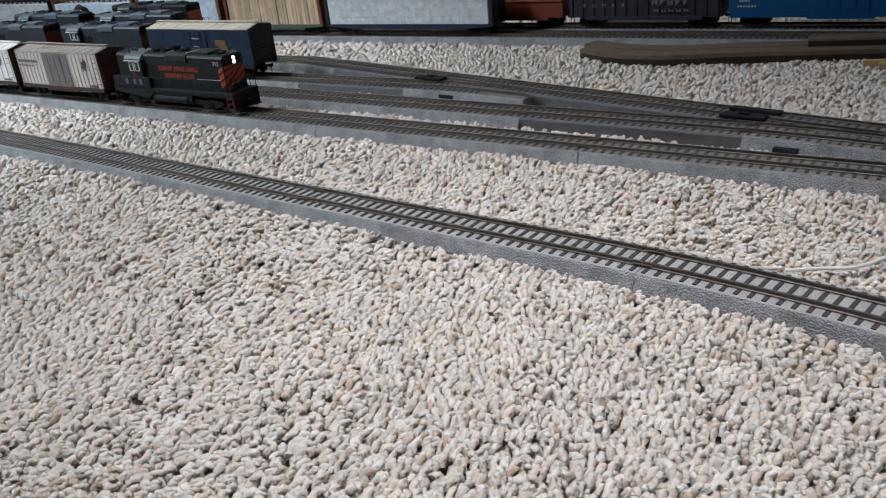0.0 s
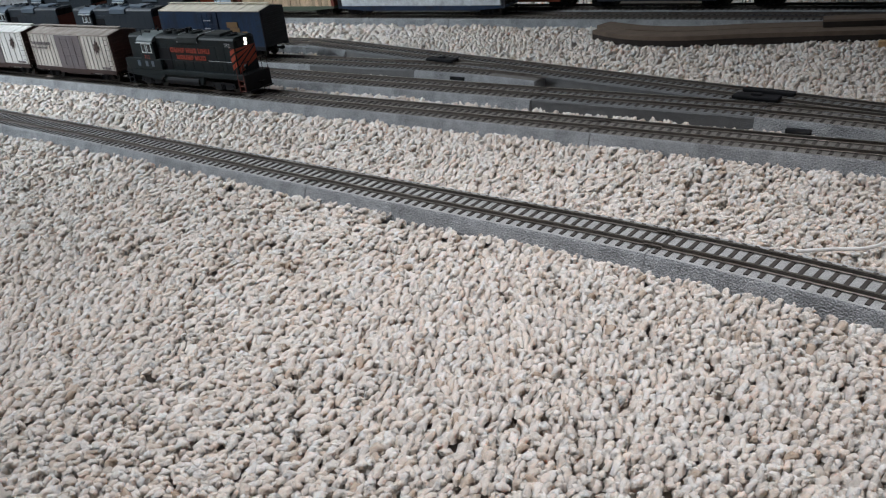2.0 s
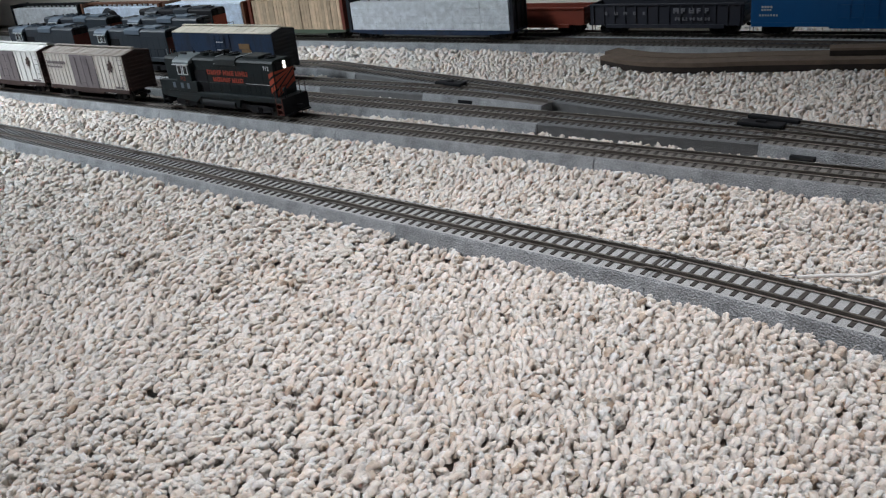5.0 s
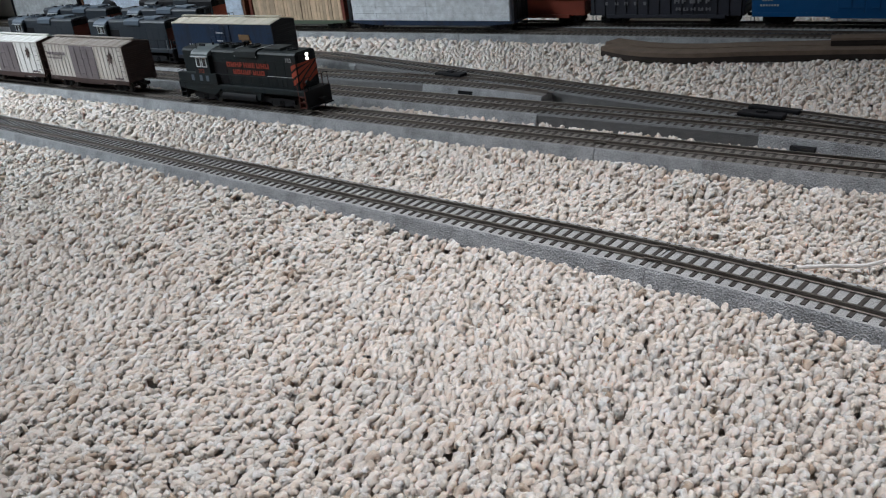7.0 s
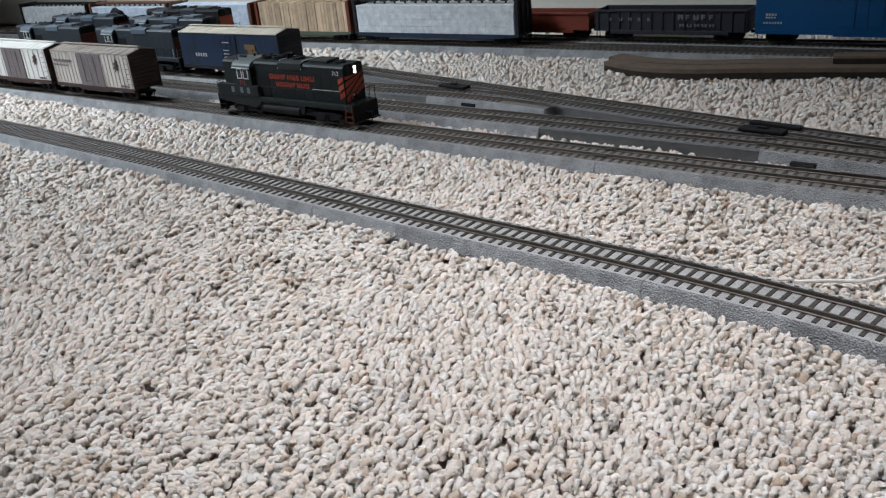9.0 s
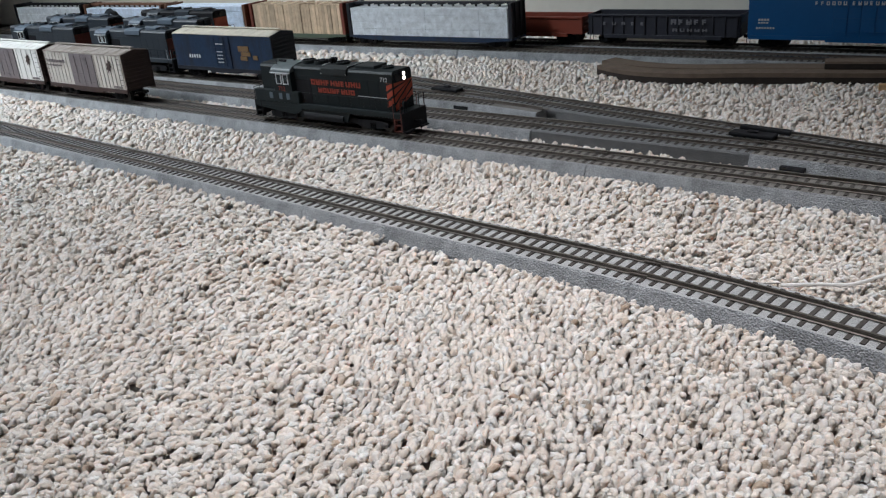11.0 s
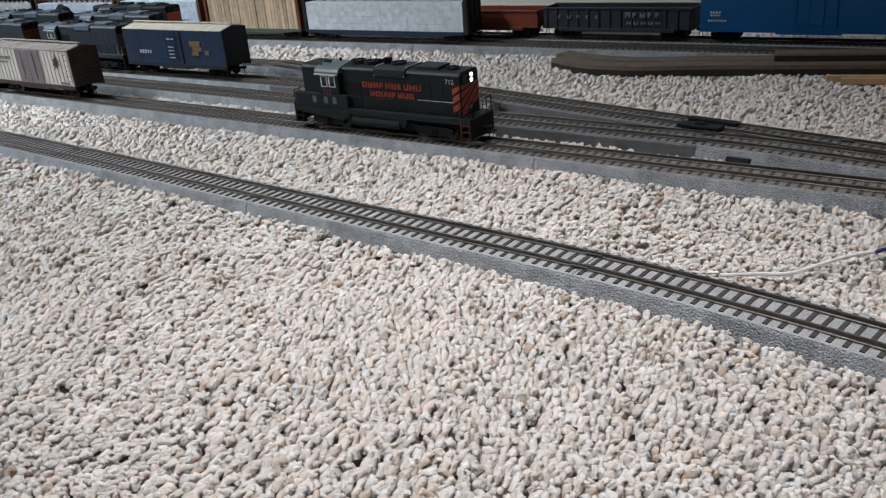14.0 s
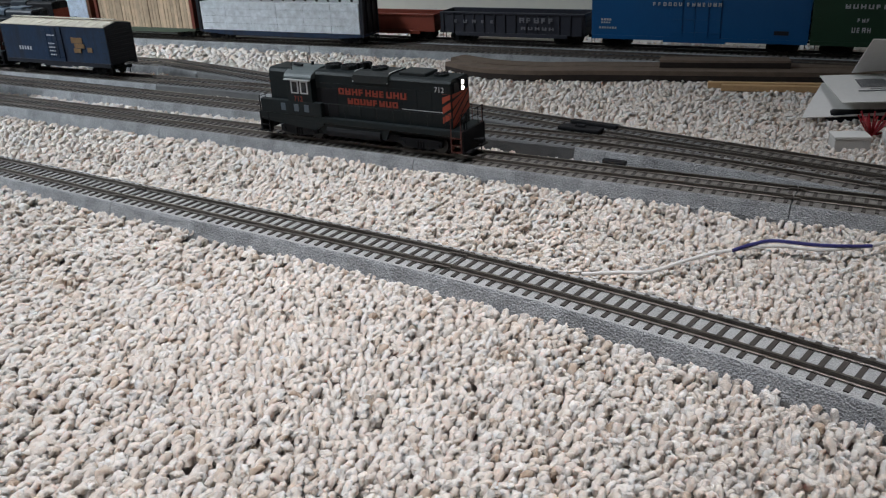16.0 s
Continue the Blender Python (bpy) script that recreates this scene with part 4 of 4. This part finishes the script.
                part("stripe", bm, stripe, e, "diagonal warning stripes")
        part("number_board", box(B(), min(x, x + s * 0.0012), max(x, x + s * 0.0012), -0.0100, 0.0100, zh - 0.0095, zh - 0.0026, 0.0004), BLACK, t)
        case = part("headlight_case", box(B(), min(x, x + s * 0.0022), max(x, x + s * 0.0022), -0.0024, 0.0024, zh - 0.0092, zh - 0.0010, 0.0005), BLACK, t)
        for z in (zh - 0.0072, zh - 0.0034):
            part("headlight", rod(B(), (x + s * 0.0021, 0, z), (x + s * 0.0028, 0, z), 0.0015, 14), LENS if lit and s > 0 else GLASS, case)
        # platform end: pilot, steps, rails
        px = s * 0.0885
        bm = B()
        box(bm, min(px, px + s * 0.0012), max(px, px + s * 0.0012), -0.0162, 0.0162, 0.0030, zr, 0.0003)
        box(bm, min(px, px + s * 0.004), max(px, px + s * 0.004), -0.0150, -0.0050, 0.0030, 0.0042)
        box(bm, min(px, px + s * 0.004), max(px, px + s * 0.004), 0.0050, 0.0150, 0.0030, 0.0042)
        part("pilot", bm, BLACK, t)
        for sy in (-1, 1):
            bm = B()
            a, b = sorted((sy * 0.0125, sy * 0.0166))
            for z in (0.0036, 0.0085, 0.0135):
                box(bm, min(px - s * 0.0078, px - s * 0.0006), max(px - s * 0.0078, px - s * 0.0006), a, b, z, z + 0.0006)
            for xx in (px - s * 0.0080, px - s * 0.0004):
                box(bm, xx - 0.0004, xx + 0.0004, a, b, 0.0036, zr)
            part("steps", bm, STEP_RED if letters and s > 0 else BLACK, t)
            bm = B()
            for xx in (px - s * 0.0008, px - s * 0.0085):
                rod(bm, (xx, sy * 0.0160, 0.008), (xx, sy * 0.0160, zr + 0.0115), 0.0003, 6)
            part("handrail", bm, PALE if not letters else STEP_RED if s > 0 else BLACK, t)
        bm = B()
        rod(bm, (px, -0.0155, zr + 0.0115), (px, -0.0045, zr + 0.0115), 0.0003, 6)
        rail = part("end_railing", bm, BLACK, t)
        part("rail_bar", rod(B(), (px, 0.0045, zr + 0.0115), (px, 0.0155, zr + 0.0115), 0.0003, 6), BLACK, rail)
        part("rail_chain", rod(B(), (px, -0.0045, zr + 0.0070), (px, 0.0045, zr + 0.0070), 0.0003, 6), BLACK, rail)
        for y in (-0.0155, -0.0085, 0.0085, 0.0155):
            part("rail_post", rod(B(), (px, y, zr), (px, y, zr + 0.0115), 0.0003, 6), BLACK, rail)
        bm = B()
        rod(bm, (px - s * 0.001, -0.0105, zr), (px - s * 0.001, -0.0105, zr + 0.0095), 0.0005, 6)
        rod(bm, (px - s * 0.001, -0.0105, zr + 0.0075), (px + s * 0.0006, -0.0105, zr + 0.0075), 0.0022, 12)
        part("brake_wheel", bm, BLACK, t)
        coupler(t, px, s)
    for s in (-1, 1):
        bm = B()
        for x in np.linspace(-0.022, 0.076, 8):
            rod(bm, (x, s * 0.0160, zr), (x, s * 0.0160, zr + 0.0108), 0.00025, 5)
        rod(bm, (-0.028, s * 0.0160, zr + 0.0108), (0.080, s * 0.0160, zr + 0.0108), 0.00028, 6)
        part("side_railing", bm, GREEN if letters else BLACK, t)
    if letters:
        for x in (0.0004, 0.0296):
            bm = B()
            for sy in (-1, 1):
                rod(bm, (x, sy * (hw + 0.0014), zh - 0.0056), (x, sy * (hw - 0.0028), zh + 0.0013), 0.0004, 6)
            rod(bm, (x, hw - 0.0028, zh + 0.0013), (x, -hw + 0.0028, zh + 0.0013), 0.0004, 6)
            part("blister_edge", bm, PALE, t, "bright pale blister edge")
        bm = B()
        for x, y in ((0.0035, -0.002), (0.0035, 0.002), (0.0062, 0.0)):
            rod(bm, (x, y, zh + 0.001), (x, y, zh + 0.0058), 0.0013, 8, 0.0017)
        rod(bm, (0.002, 0, zh + 0.0048), (0.008, 0, zh + 0.0048), 0.0014, 8)
        part("air_horn", bm, BLACK, t, "black air horn cluster")
        for y in (-0.012, 0.008):
            part("aerial", rod(B(), (-0.056, y, ct - 0.003), (-0.056, y, ct + 0.0045), 0.0003, 5), BLACK, t)
        part("drip_rail", box(B(), -0.0345, 0.0790, -hw - 0.0003, -hw + 0.0004, zh - 0.0032, zh - 0.0027), GREEN_ROOF, t, "thin worn eave line")
    part("horn", rod(B(), (-0.058, -0.006, ct + 0.0012), (-0.050, -0.006, ct + 0.0012), 0.0009, 8), BLACK, t)
    part("bell", rod(B(), (-0.047, 0.002, ct - 0.0004), (-0.047, 0.002, ct + 0.0024), 0.0011, 8), BLACK, t)
    for x in (-0.054, 0.054):
        truck(t, x, 0.0140, 0.0026, 0.0060, loco=True)
    wheels = [wheelset(t, x + q, 0.0060) for x in (-0.054, 0.054) for q in (-0.0140, 0.0140)]
    if letters:
        part("lettering", glyphs(B(), -0.0135, 0.0370, 0.0590, 0.0046, 10, -hw - 0.0007, 0.20, 14, 0.23), letters, t, "orange red lettering marks")
        part("lettering", glyphs(B(), -0.0060, 0.0304, 0.0440, 0.0042, 8, -hw - 0.0007, 0.18, 29, 0.25), letters, t, "orange red lettering marks")
        bm = B()
        box(bm, 0.040, 0.0735, -hw - 0.0004, -hw - 0.0001, 0.0300, 0.0304)
        part("pin_stripe", bm, PALE, t, "thin worn pale line")
        for txt, x, y, z, size, mt in (("712", -0.0530, -0.0170, zr + 0.0108, 0.0056, letters), ("712", 0.0668, -hw - 0.0004, zh - 0.0088, 0.0052, PALE)):
            cu = bpy.data.curves.new("number", "FONT")
            cu.body, cu.size, cu.extrude = txt, size, 0.0001
            cu.materials.append(mt)
            ob = new("road_number", cu)
            ob.parent = t
            ob.matrix_basis = pose(x, y, z, 90, 0, 0)
    return t, wheels


def excavator(m):
    t = thing("excavator", "dark grey toy excavator with a raised arm", "toy excavator", m)
    bm = B()
    for y in (-0.011, 0.011):
        extrude(bm, [(-0.020, 0.002), (-0.016, 0), (0.016, 0), (0.020, 0.002), (0.020, 0.006), (0.016, 0.009), (-0.016, 0.009), (-0.020, 0.006)], y - 0.004, y + 0.004, "y")
    part("tracks", bm, BLACK, t)
    bm = B()
    box(bm, -0.020, 0.010, -0.012, 0.012, 0.0095, 0.019, 0.0015)
    box(bm, -0.002, 0.010, -0.012, -0.001, 0.019, 0.030, 0.0012)
    part("house", bm, SLATE, t)
    bm = B()
    extrude(bm, [(0.006, 0.014), (0.012, 0.012), (0.044, 0.034), (0.052, 0.030), (0.054, 0.034), (0.043, 0.040), (0.036, 0.036)], -0.0025, 0.0025, "y")
    part("boom", bm, SLATE, t)
    bm = B()
    extrude(bm, [(0.050, 0.036), (0.056, 0.034), (0.066, 0.022), (0.070, 0.026), (0.076, 0.022), (0.070, 0.012), (0.062, 0.016)], -0.004, 0.004, "y")
    part("bucket", bm, BLACK, t)


def flatcar(label, L, m, paint):
    t = thing("flatcar", label, "model flatcar", m, "freight cars")
    bm = B()
    extrude(bm, [(-L / 2, 0.0135), (L / 2, 0.0135), (L / 2, 0.0105), (L / 2 - 0.03, 0.0085), (-L / 2 + 0.03, 0.0085), (-L / 2, 0.0105)], -0.0170, 0.0170, "y")
    part("deck", bm, paint, t)
    underside(t, L)
    return t


def parked_stock():
    slate, _ = locomotive("slate grey road switcher with a dark red end", SLATE, SLATE_ROOF, OXIDE, line_pose(YARD, 0.75 - 0.172 - 0.084 - 0.100), end_mat=OXIDE)
    tail = copy_thing(slate, line_pose(YARD, 0.75 - 0.172 - 0.084 - 0.100 - 0.196))
    second = copy_thing(slate, line_pose(STORE, 0.46))
    third = copy_thing(slate, line_pose(STORE, 0.265))
    black, _ = locomotive("black road switcher with an orange end", BLACK, SLATE, ORANGE_DULL, line_pose(SPUR, 0.42), end_mat=ORANGE_DULL)
    flatcar("oxide red flatcar carrying a toy excavator", 0.170, line_pose(SPUR, 0.22), OXIDE)
    excavator(line_pose(SPUR, 0.205, RAIL + 0.0137))


# ---- loose things on the carpet ----
def wave(pts, n=24):
    """A smooth run of points through a few given ones."""
    out = []
    for i in range(len(pts) - 1):
        p = [Vector(pts[max(0, min(len(pts) - 1, i + k))]) for k in (-1, 0, 1, 2)]
        for j in range(n):
            u = j / n
            out.append(0.5 * ((2 * p[1]) + (p[2] - p[0]) * u + (2 * p[0] - 5 * p[1] + 4 * p[2] - p[3]) * u * u + (3 * p[1] - p[0] - 3 * p[2] + p[3]) * u ** 3))
    return out + [Vector(pts[-1])]


def cork_strips():
    rows = (([(0.152, 0.925, 0.002), (0.178, 0.884, 0.002), (0.222, 0.853, 0.0025), (0.275, 0.834, 0.003), (0.36, 0.801, 0.003), (0.62, 0.70, 0.003)], "brown cork roadbed strip with a dark cut edge", 0.0),
            ([(0.160, 0.948, 0.002), (0.192, 0.906, 0.002), (0.236, 0.874, 0.0025), (0.286, 0.855, 0.003), (0.37, 0.822, 0.003), (0.63, 0.72, 0.003)], "brown cork roadbed strip with a worn grey top", 0.0))
    for pts, text, _ in rows:
        t = thing("cork_strip", text, "cork strip", Matrix.Identity(4), "cork roadbed strips")
        run = wave(pts, 14)
        part("top_layer", sweep(B(), run, [(-0.0112, 0.0046), (0.0110, 0.0046), (0.0102, 0.0086), (-0.0106, 0.0086)]), CORK, t)
        part("cut_edge", sweep(B(), run, [(-0.0110, -0.002), (0.0108, -0.002), (0.0110, 0.0044), (-0.0111, 0.0044)]), CORK_SIDE, t, "dark cut edge")
    t = thing("cork_strip", "short dark cork strip lying across two longer strips", "cork strip", Matrix.Identity(4), "cork roadbed strips")
    run = wave([(0.345, 0.822, 0.0120), (0.40, 0.800, 0.0120), (0.456, 0.779, 0.0120)], 12)
    part("top_layer", sweep(B(), run, [(-0.0100, 0.0052), (0.0100, 0.0052), (0.0092, 0.0070), (-0.0092, 0.0070)]), CORK, t)
    part("cut_edge", sweep(B(), run, [(-0.0100, 0), (0.0100, 0), (0.0100, 0.0050), (-0.0100, 0.0050)]), CORK_SIDE, t, "dark cut edge")


def wood_sticks():
    for (a, b, w) in (((0.371, 0.764), (0.60, 0.672), 0.0031), ((0.378, 0.750), (0.60, 0.655), 0.0029)):
        d = Vector((b[0] - a[0], b[1] - a[1], 0))
        m = Matrix.Translation((*a, 0.001)) @ Matrix.Rotation(math.atan2(d.y, d.x), 4, "Z")
        tagged(part("wood_stick", box(B(), 0, d.length, -w, w, 0, 0.0055, 0.0005), WOOD, m=m), "pale tan square wooden stick on the carpet", "wooden stick", "wooden sticks")


def wires():
    a = wave([(0.155, 0.384, 0.0042), (0.172, 0.382, 0.0045), (0.188, 0.379, 0.0048), (0.210, 0.386, 0.0060), (0.230, 0.392, 0.0062), (0.260, 0.394, 0.0060), (0.279, 0.386, 0.0055), (0.302, 0.385, 0.0055), (0.33, 0.392, 0.005)], 10)
    b = wave([(0.236, 0.3915, 0.0066), (0.248, 0.3945, 0.0078), (0.260, 0.3955, 0.0082), (0.279, 0.3875, 0.0075), (0.296, 0.3835, 0.0070), (0.306, 0.383, 0.0064)], 10)
    t = thing("wire_pair", "white and dark blue insulated feeder wire lying on the carpet", "wire", Matrix.Identity(4))
    part("white_wire", sweep(B(), a, round_outline(0.0010)), WIRE_W, t)
    part("blue_wire", sweep(B(), b, round_outline(0.0010)), WIRE_B, t, "dark blue wire")
    part("wire_tip", sweep(B(), wave([(0.139, 0.389, 0.004), (0.147, 0.3875, 0.0042), (0.1555, 0.386, 0.0045)], 6), round_outline(0.0005)), CHROME, t, "bare tinned wire end")


def switch_gear():
    for x, y, h in ((0.214, 0.6185, -40), (-0.018, 0.8530, -40)):
        t = thing("switch_machine", "black plastic turnout switch machine", "switch machine", pose(x, y, 0.0108, 0, 0, h), "switch machines")
        part("cover", box(B(), -0.017, 0.017, -0.0055, 0.0055, 0, 0.0030, 0.0009), BLACK, t)
        part("lever", box(B(), -0.004, 0.004, -0.0020, 0.0020, 0.0031, 0.0046, 0.0006), BLACK, t)
    tagged(part("switch_rod", box(B(), -0.020, 0.020, -0.0035, 0.0035, 0, 0.0030, 0.0008), BLACK, m=pose(0.2285, 0.6325, 0.0096, 0, 0, -44)), "black turnout linkage cover", "switch machine")
    for x, y, z, h in ((0.2235, 0.5610, 0.0020, -37.5), (-0.004, 0.8050, 0.0030, -38)):
        t = thing("terminal_slot", "black wire terminal in the grey roadbed side", "terminal", pose(x, y, z, 0, 0, h), "wire terminals")
        part("housing", box(B(), -0.0085, 0.0085, -0.0020, 0.0020, -0.001, 0.0024, 0.0004), BLACK, t)
        part("slot", box(B(), -0.0074, 0.0074, -0.0024, -0.0018, 0.0004, 0.0020), GLASS, t)


def card(name, corners, thick, material, parent, label="", bow=0.0, n=8):
    """A bent card through four corners (lower left, lower right, upper right, upper left)."""
    a, b, c, d = [Vector(p) for p in corners]
    nrm = (b - a).cross(d - a).normalized()
    bm = B()
    grid = []
    for side in (-0.5, 0.5):
        layer = []
        for i in range(n + 1):
            u = i / n
            row = []
            for j in range(n + 1):
                v = j / n
                p = (a * (1 - u) + b * u) * (1 - v) + (d * (1 - u) + c * u) * v
                row.append(bm.verts.new(p + nrm * (side * thick + bow * math.sin(math.pi * u) * (0.4 + 0.6 * v) + 0.25 * bow * math.sin(5 * v))))
            layer.append(row)
        grid.append(layer)
    for side, layer in enumerate(grid):
        for i in range(n):
            for j in range(n):
                q = (layer[i][j], layer[i + 1][j], layer[i + 1][j + 1], layer[i][j + 1])
                bm.faces.new(q if side else q[::-1])
    for i in range(n):
        bm.faces.new((grid[0][i][0], grid[0][i + 1][0], grid[1][i + 1][0], grid[1][i][0]))
        bm.faces.new((grid[0][i][n], grid[0][i + 1][n], grid[1][i + 1][n], grid[1][i][n]))
        bm.faces.new((grid[0][0][i], grid[0][0][i + 1], grid[1][0][i + 1], grid[1][0][i]))
        bm.faces.new((grid[0][n][i], grid[0][n][i + 1], grid[1][n][i + 1], grid[1][n][i]))
    return part(name, bm, material, parent, label)


def package():
    t = thing("parts_package", "torn white card package with a barcode on the carpet", "package", Matrix.Identity(4))
    card("bag_sheet", [(0.394, 0.631, 0.004), (0.520, 0.600, 0.006), (0.545, 0.665, 0.024), (0.428, 0.668, 0.022)], 0.0008, PAPER, t, "white bag sheet", 0.003)
    lo_l, lo_r, up_r, up_l = Vector((0.417, 0.6157, 0.018)), Vector((0.520, 0.5965, 0.018)), Vector((0.5274, 0.6472, 0.028)), Vector((0.4244, 0.6664, 0.028))
    c = card("header_card", [lo_l, lo_r, up_r, up_l], 0.0008, PAPER, t, "white printed header card")
    card("flap", [(0.4490, 0.662, 0.030), (0.515, 0.650, 0.033), (0.500, 0.612, 0.062), (0.4502, 0.6411, 0.060)], 0.0008, PAPER, t, "upright white flap")
    part("content", box(B(), 0.0, 0.11, 0.0, 0.040, 0.0, 0.011, 0.003, m=pose(0.415, 0.626, -0.002, 0, 0, -12)), BLACK, t, "dark wrapped contents")
    e1, e2 = (lo_r - lo_l).normalized(), (up_l - lo_l)
    e2 = (e2 - e1 * e2.dot(e1)).normalized()
    e3 = e1.cross(e2)
    m = Matrix((( e1.x, e2.x, e3.x, lo_l.x), (e1.y, e2.y, e3.y, lo_l.y), (e1.z, e2.z, e3.z, lo_l.z), (0, 0, 0, 1)))
    bm = B()
    x = 0.022
    for w in (3, 1, 2, 1, 1, 3, 2, 1, 2, 1, 3, 1, 2, 2, 1):
        box(bm, x, x + w * 0.00045, 0.026, 0.041, 0.0010, 0.0014, m=m)
        x += w * 0.00045 + 0.0007
    part("barcode", bm, PRINT, c, "grey barcode bars")
    bm = B()
    box(bm, 0.018, 0.062, 0.0185, 0.0195, 0.0010, 0.0014, m=m)
    box(bm, 0.028, 0.062, 0.0225, 0.0232, 0.0010, 0.0014, m=m)
    part("print_line", bm, PRINT, c, "grey printed lines")


def small_clutter():
    t = thing("small_box", "small white cardboard box on the carpet", "box", pose(0.397, 0.566, -0.004, 0, 0, -14))
    part("body", box(B(), -0.0122, 0.0122, -0.008, 0.008, 0, 0.0105, 0.0008), PAPER, t)
    part("lid", box(B(), -0.0125, 0.0125, -0.0083, 0.0083, 0.0106, 0.0128, 0.0006), PAPER, t)
    rng = random.Random(3)
    t = thing("cable_tuft", "small bunch of red plastic strands", "plastic strands", pose(0.424, 0.584, 0.0, 0, 0, 0))
    for i in range(30):
        a, r = rng.uniform(0, 6.28), rng.uniform(0.004, 0.014)
        top = (r * math.cos(a), r * math.sin(a), rng.uniform(0.006, 0.018))
        part("strand", rod(B(), (0.15 * top[0], 0.15 * top[1], 0.001), top, 0.0006, 5), CRIMSON, t)
    t = thing("plastic_ring", "small white plastic ring", "ring", pose(0.428, 0.562, 0.005, 60, 20, 0))
    part("ring", sweep(B(), [(0.008 * math.cos(a), 0.008 * math.sin(a), 0) for a in np.linspace(0, 6.2, 26)], round_outline(0.0016)), PAPER, t)


cream_boxcars()
navy_boxcar()
high_boxcars()
gondolas()
lumber_cars()
ENGINE, WHEELS = locomotive("dark green road switcher with orange red lettering and lit headlights", GREEN, GREEN_ROOF, ORANGE_DULL, Matrix.Identity(4), ORANGE, True, "locomotives")
parked_stock()
cork_strips()
wood_sticks()
wires()
switch_gear()
package()
small_clutter()
lay_tracks()


# ---- what moves: the engine draws away along its track; its wheels roll ----
# seconds and metres along the track from the plan's mark
RUN = [
    (0.0, -0.3552),
    (0.5, -0.3552),
    (1.0, -0.3552),
    (1.5, -0.3552),
    (2.0, -0.3552),
    (2.5, -0.3504),
    (3.0, -0.3446),
    (3.5, -0.3393),
    (6.0, -0.3027),
    (6.5, -0.2962),
    (7.0, -0.2881),
    (7.5, -0.2785),
    (8.0, -0.2691),
    (8.5, -0.2525),
    (11.0, -0.1714),
    (11.5, -0.1532),
    (12.0, -0.1346),
    (12.5, -0.1148),
    (13.0, -0.0952),
    (13.5, -0.0755),
    (14.0, -0.0561),
    (14.5, -0.0346),
    (15.0, -0.0118),
    (15.5, 0.0126),
    (16.0, 0.0365),
]


def motions():
    zero = 1.171
    walk(ENGINE, [(t, line_pose(MAIN, zero + s)) for t, s in RUN])
    ts = np.arange(0, 16.01, 0.25)
    dist = np.interp(ts, [r[0] for r in RUN], [r[1] for r in RUN])
    for w in WHEELS:
        home = w.matrix_basis.translation.copy()
        walk(w, [(float(t), Matrix.Translation(home) @ Matrix.Rotation((d - dist[0]) / 0.0060, 4, "Y")) for t, d in zip(ts, dist)])


motions()
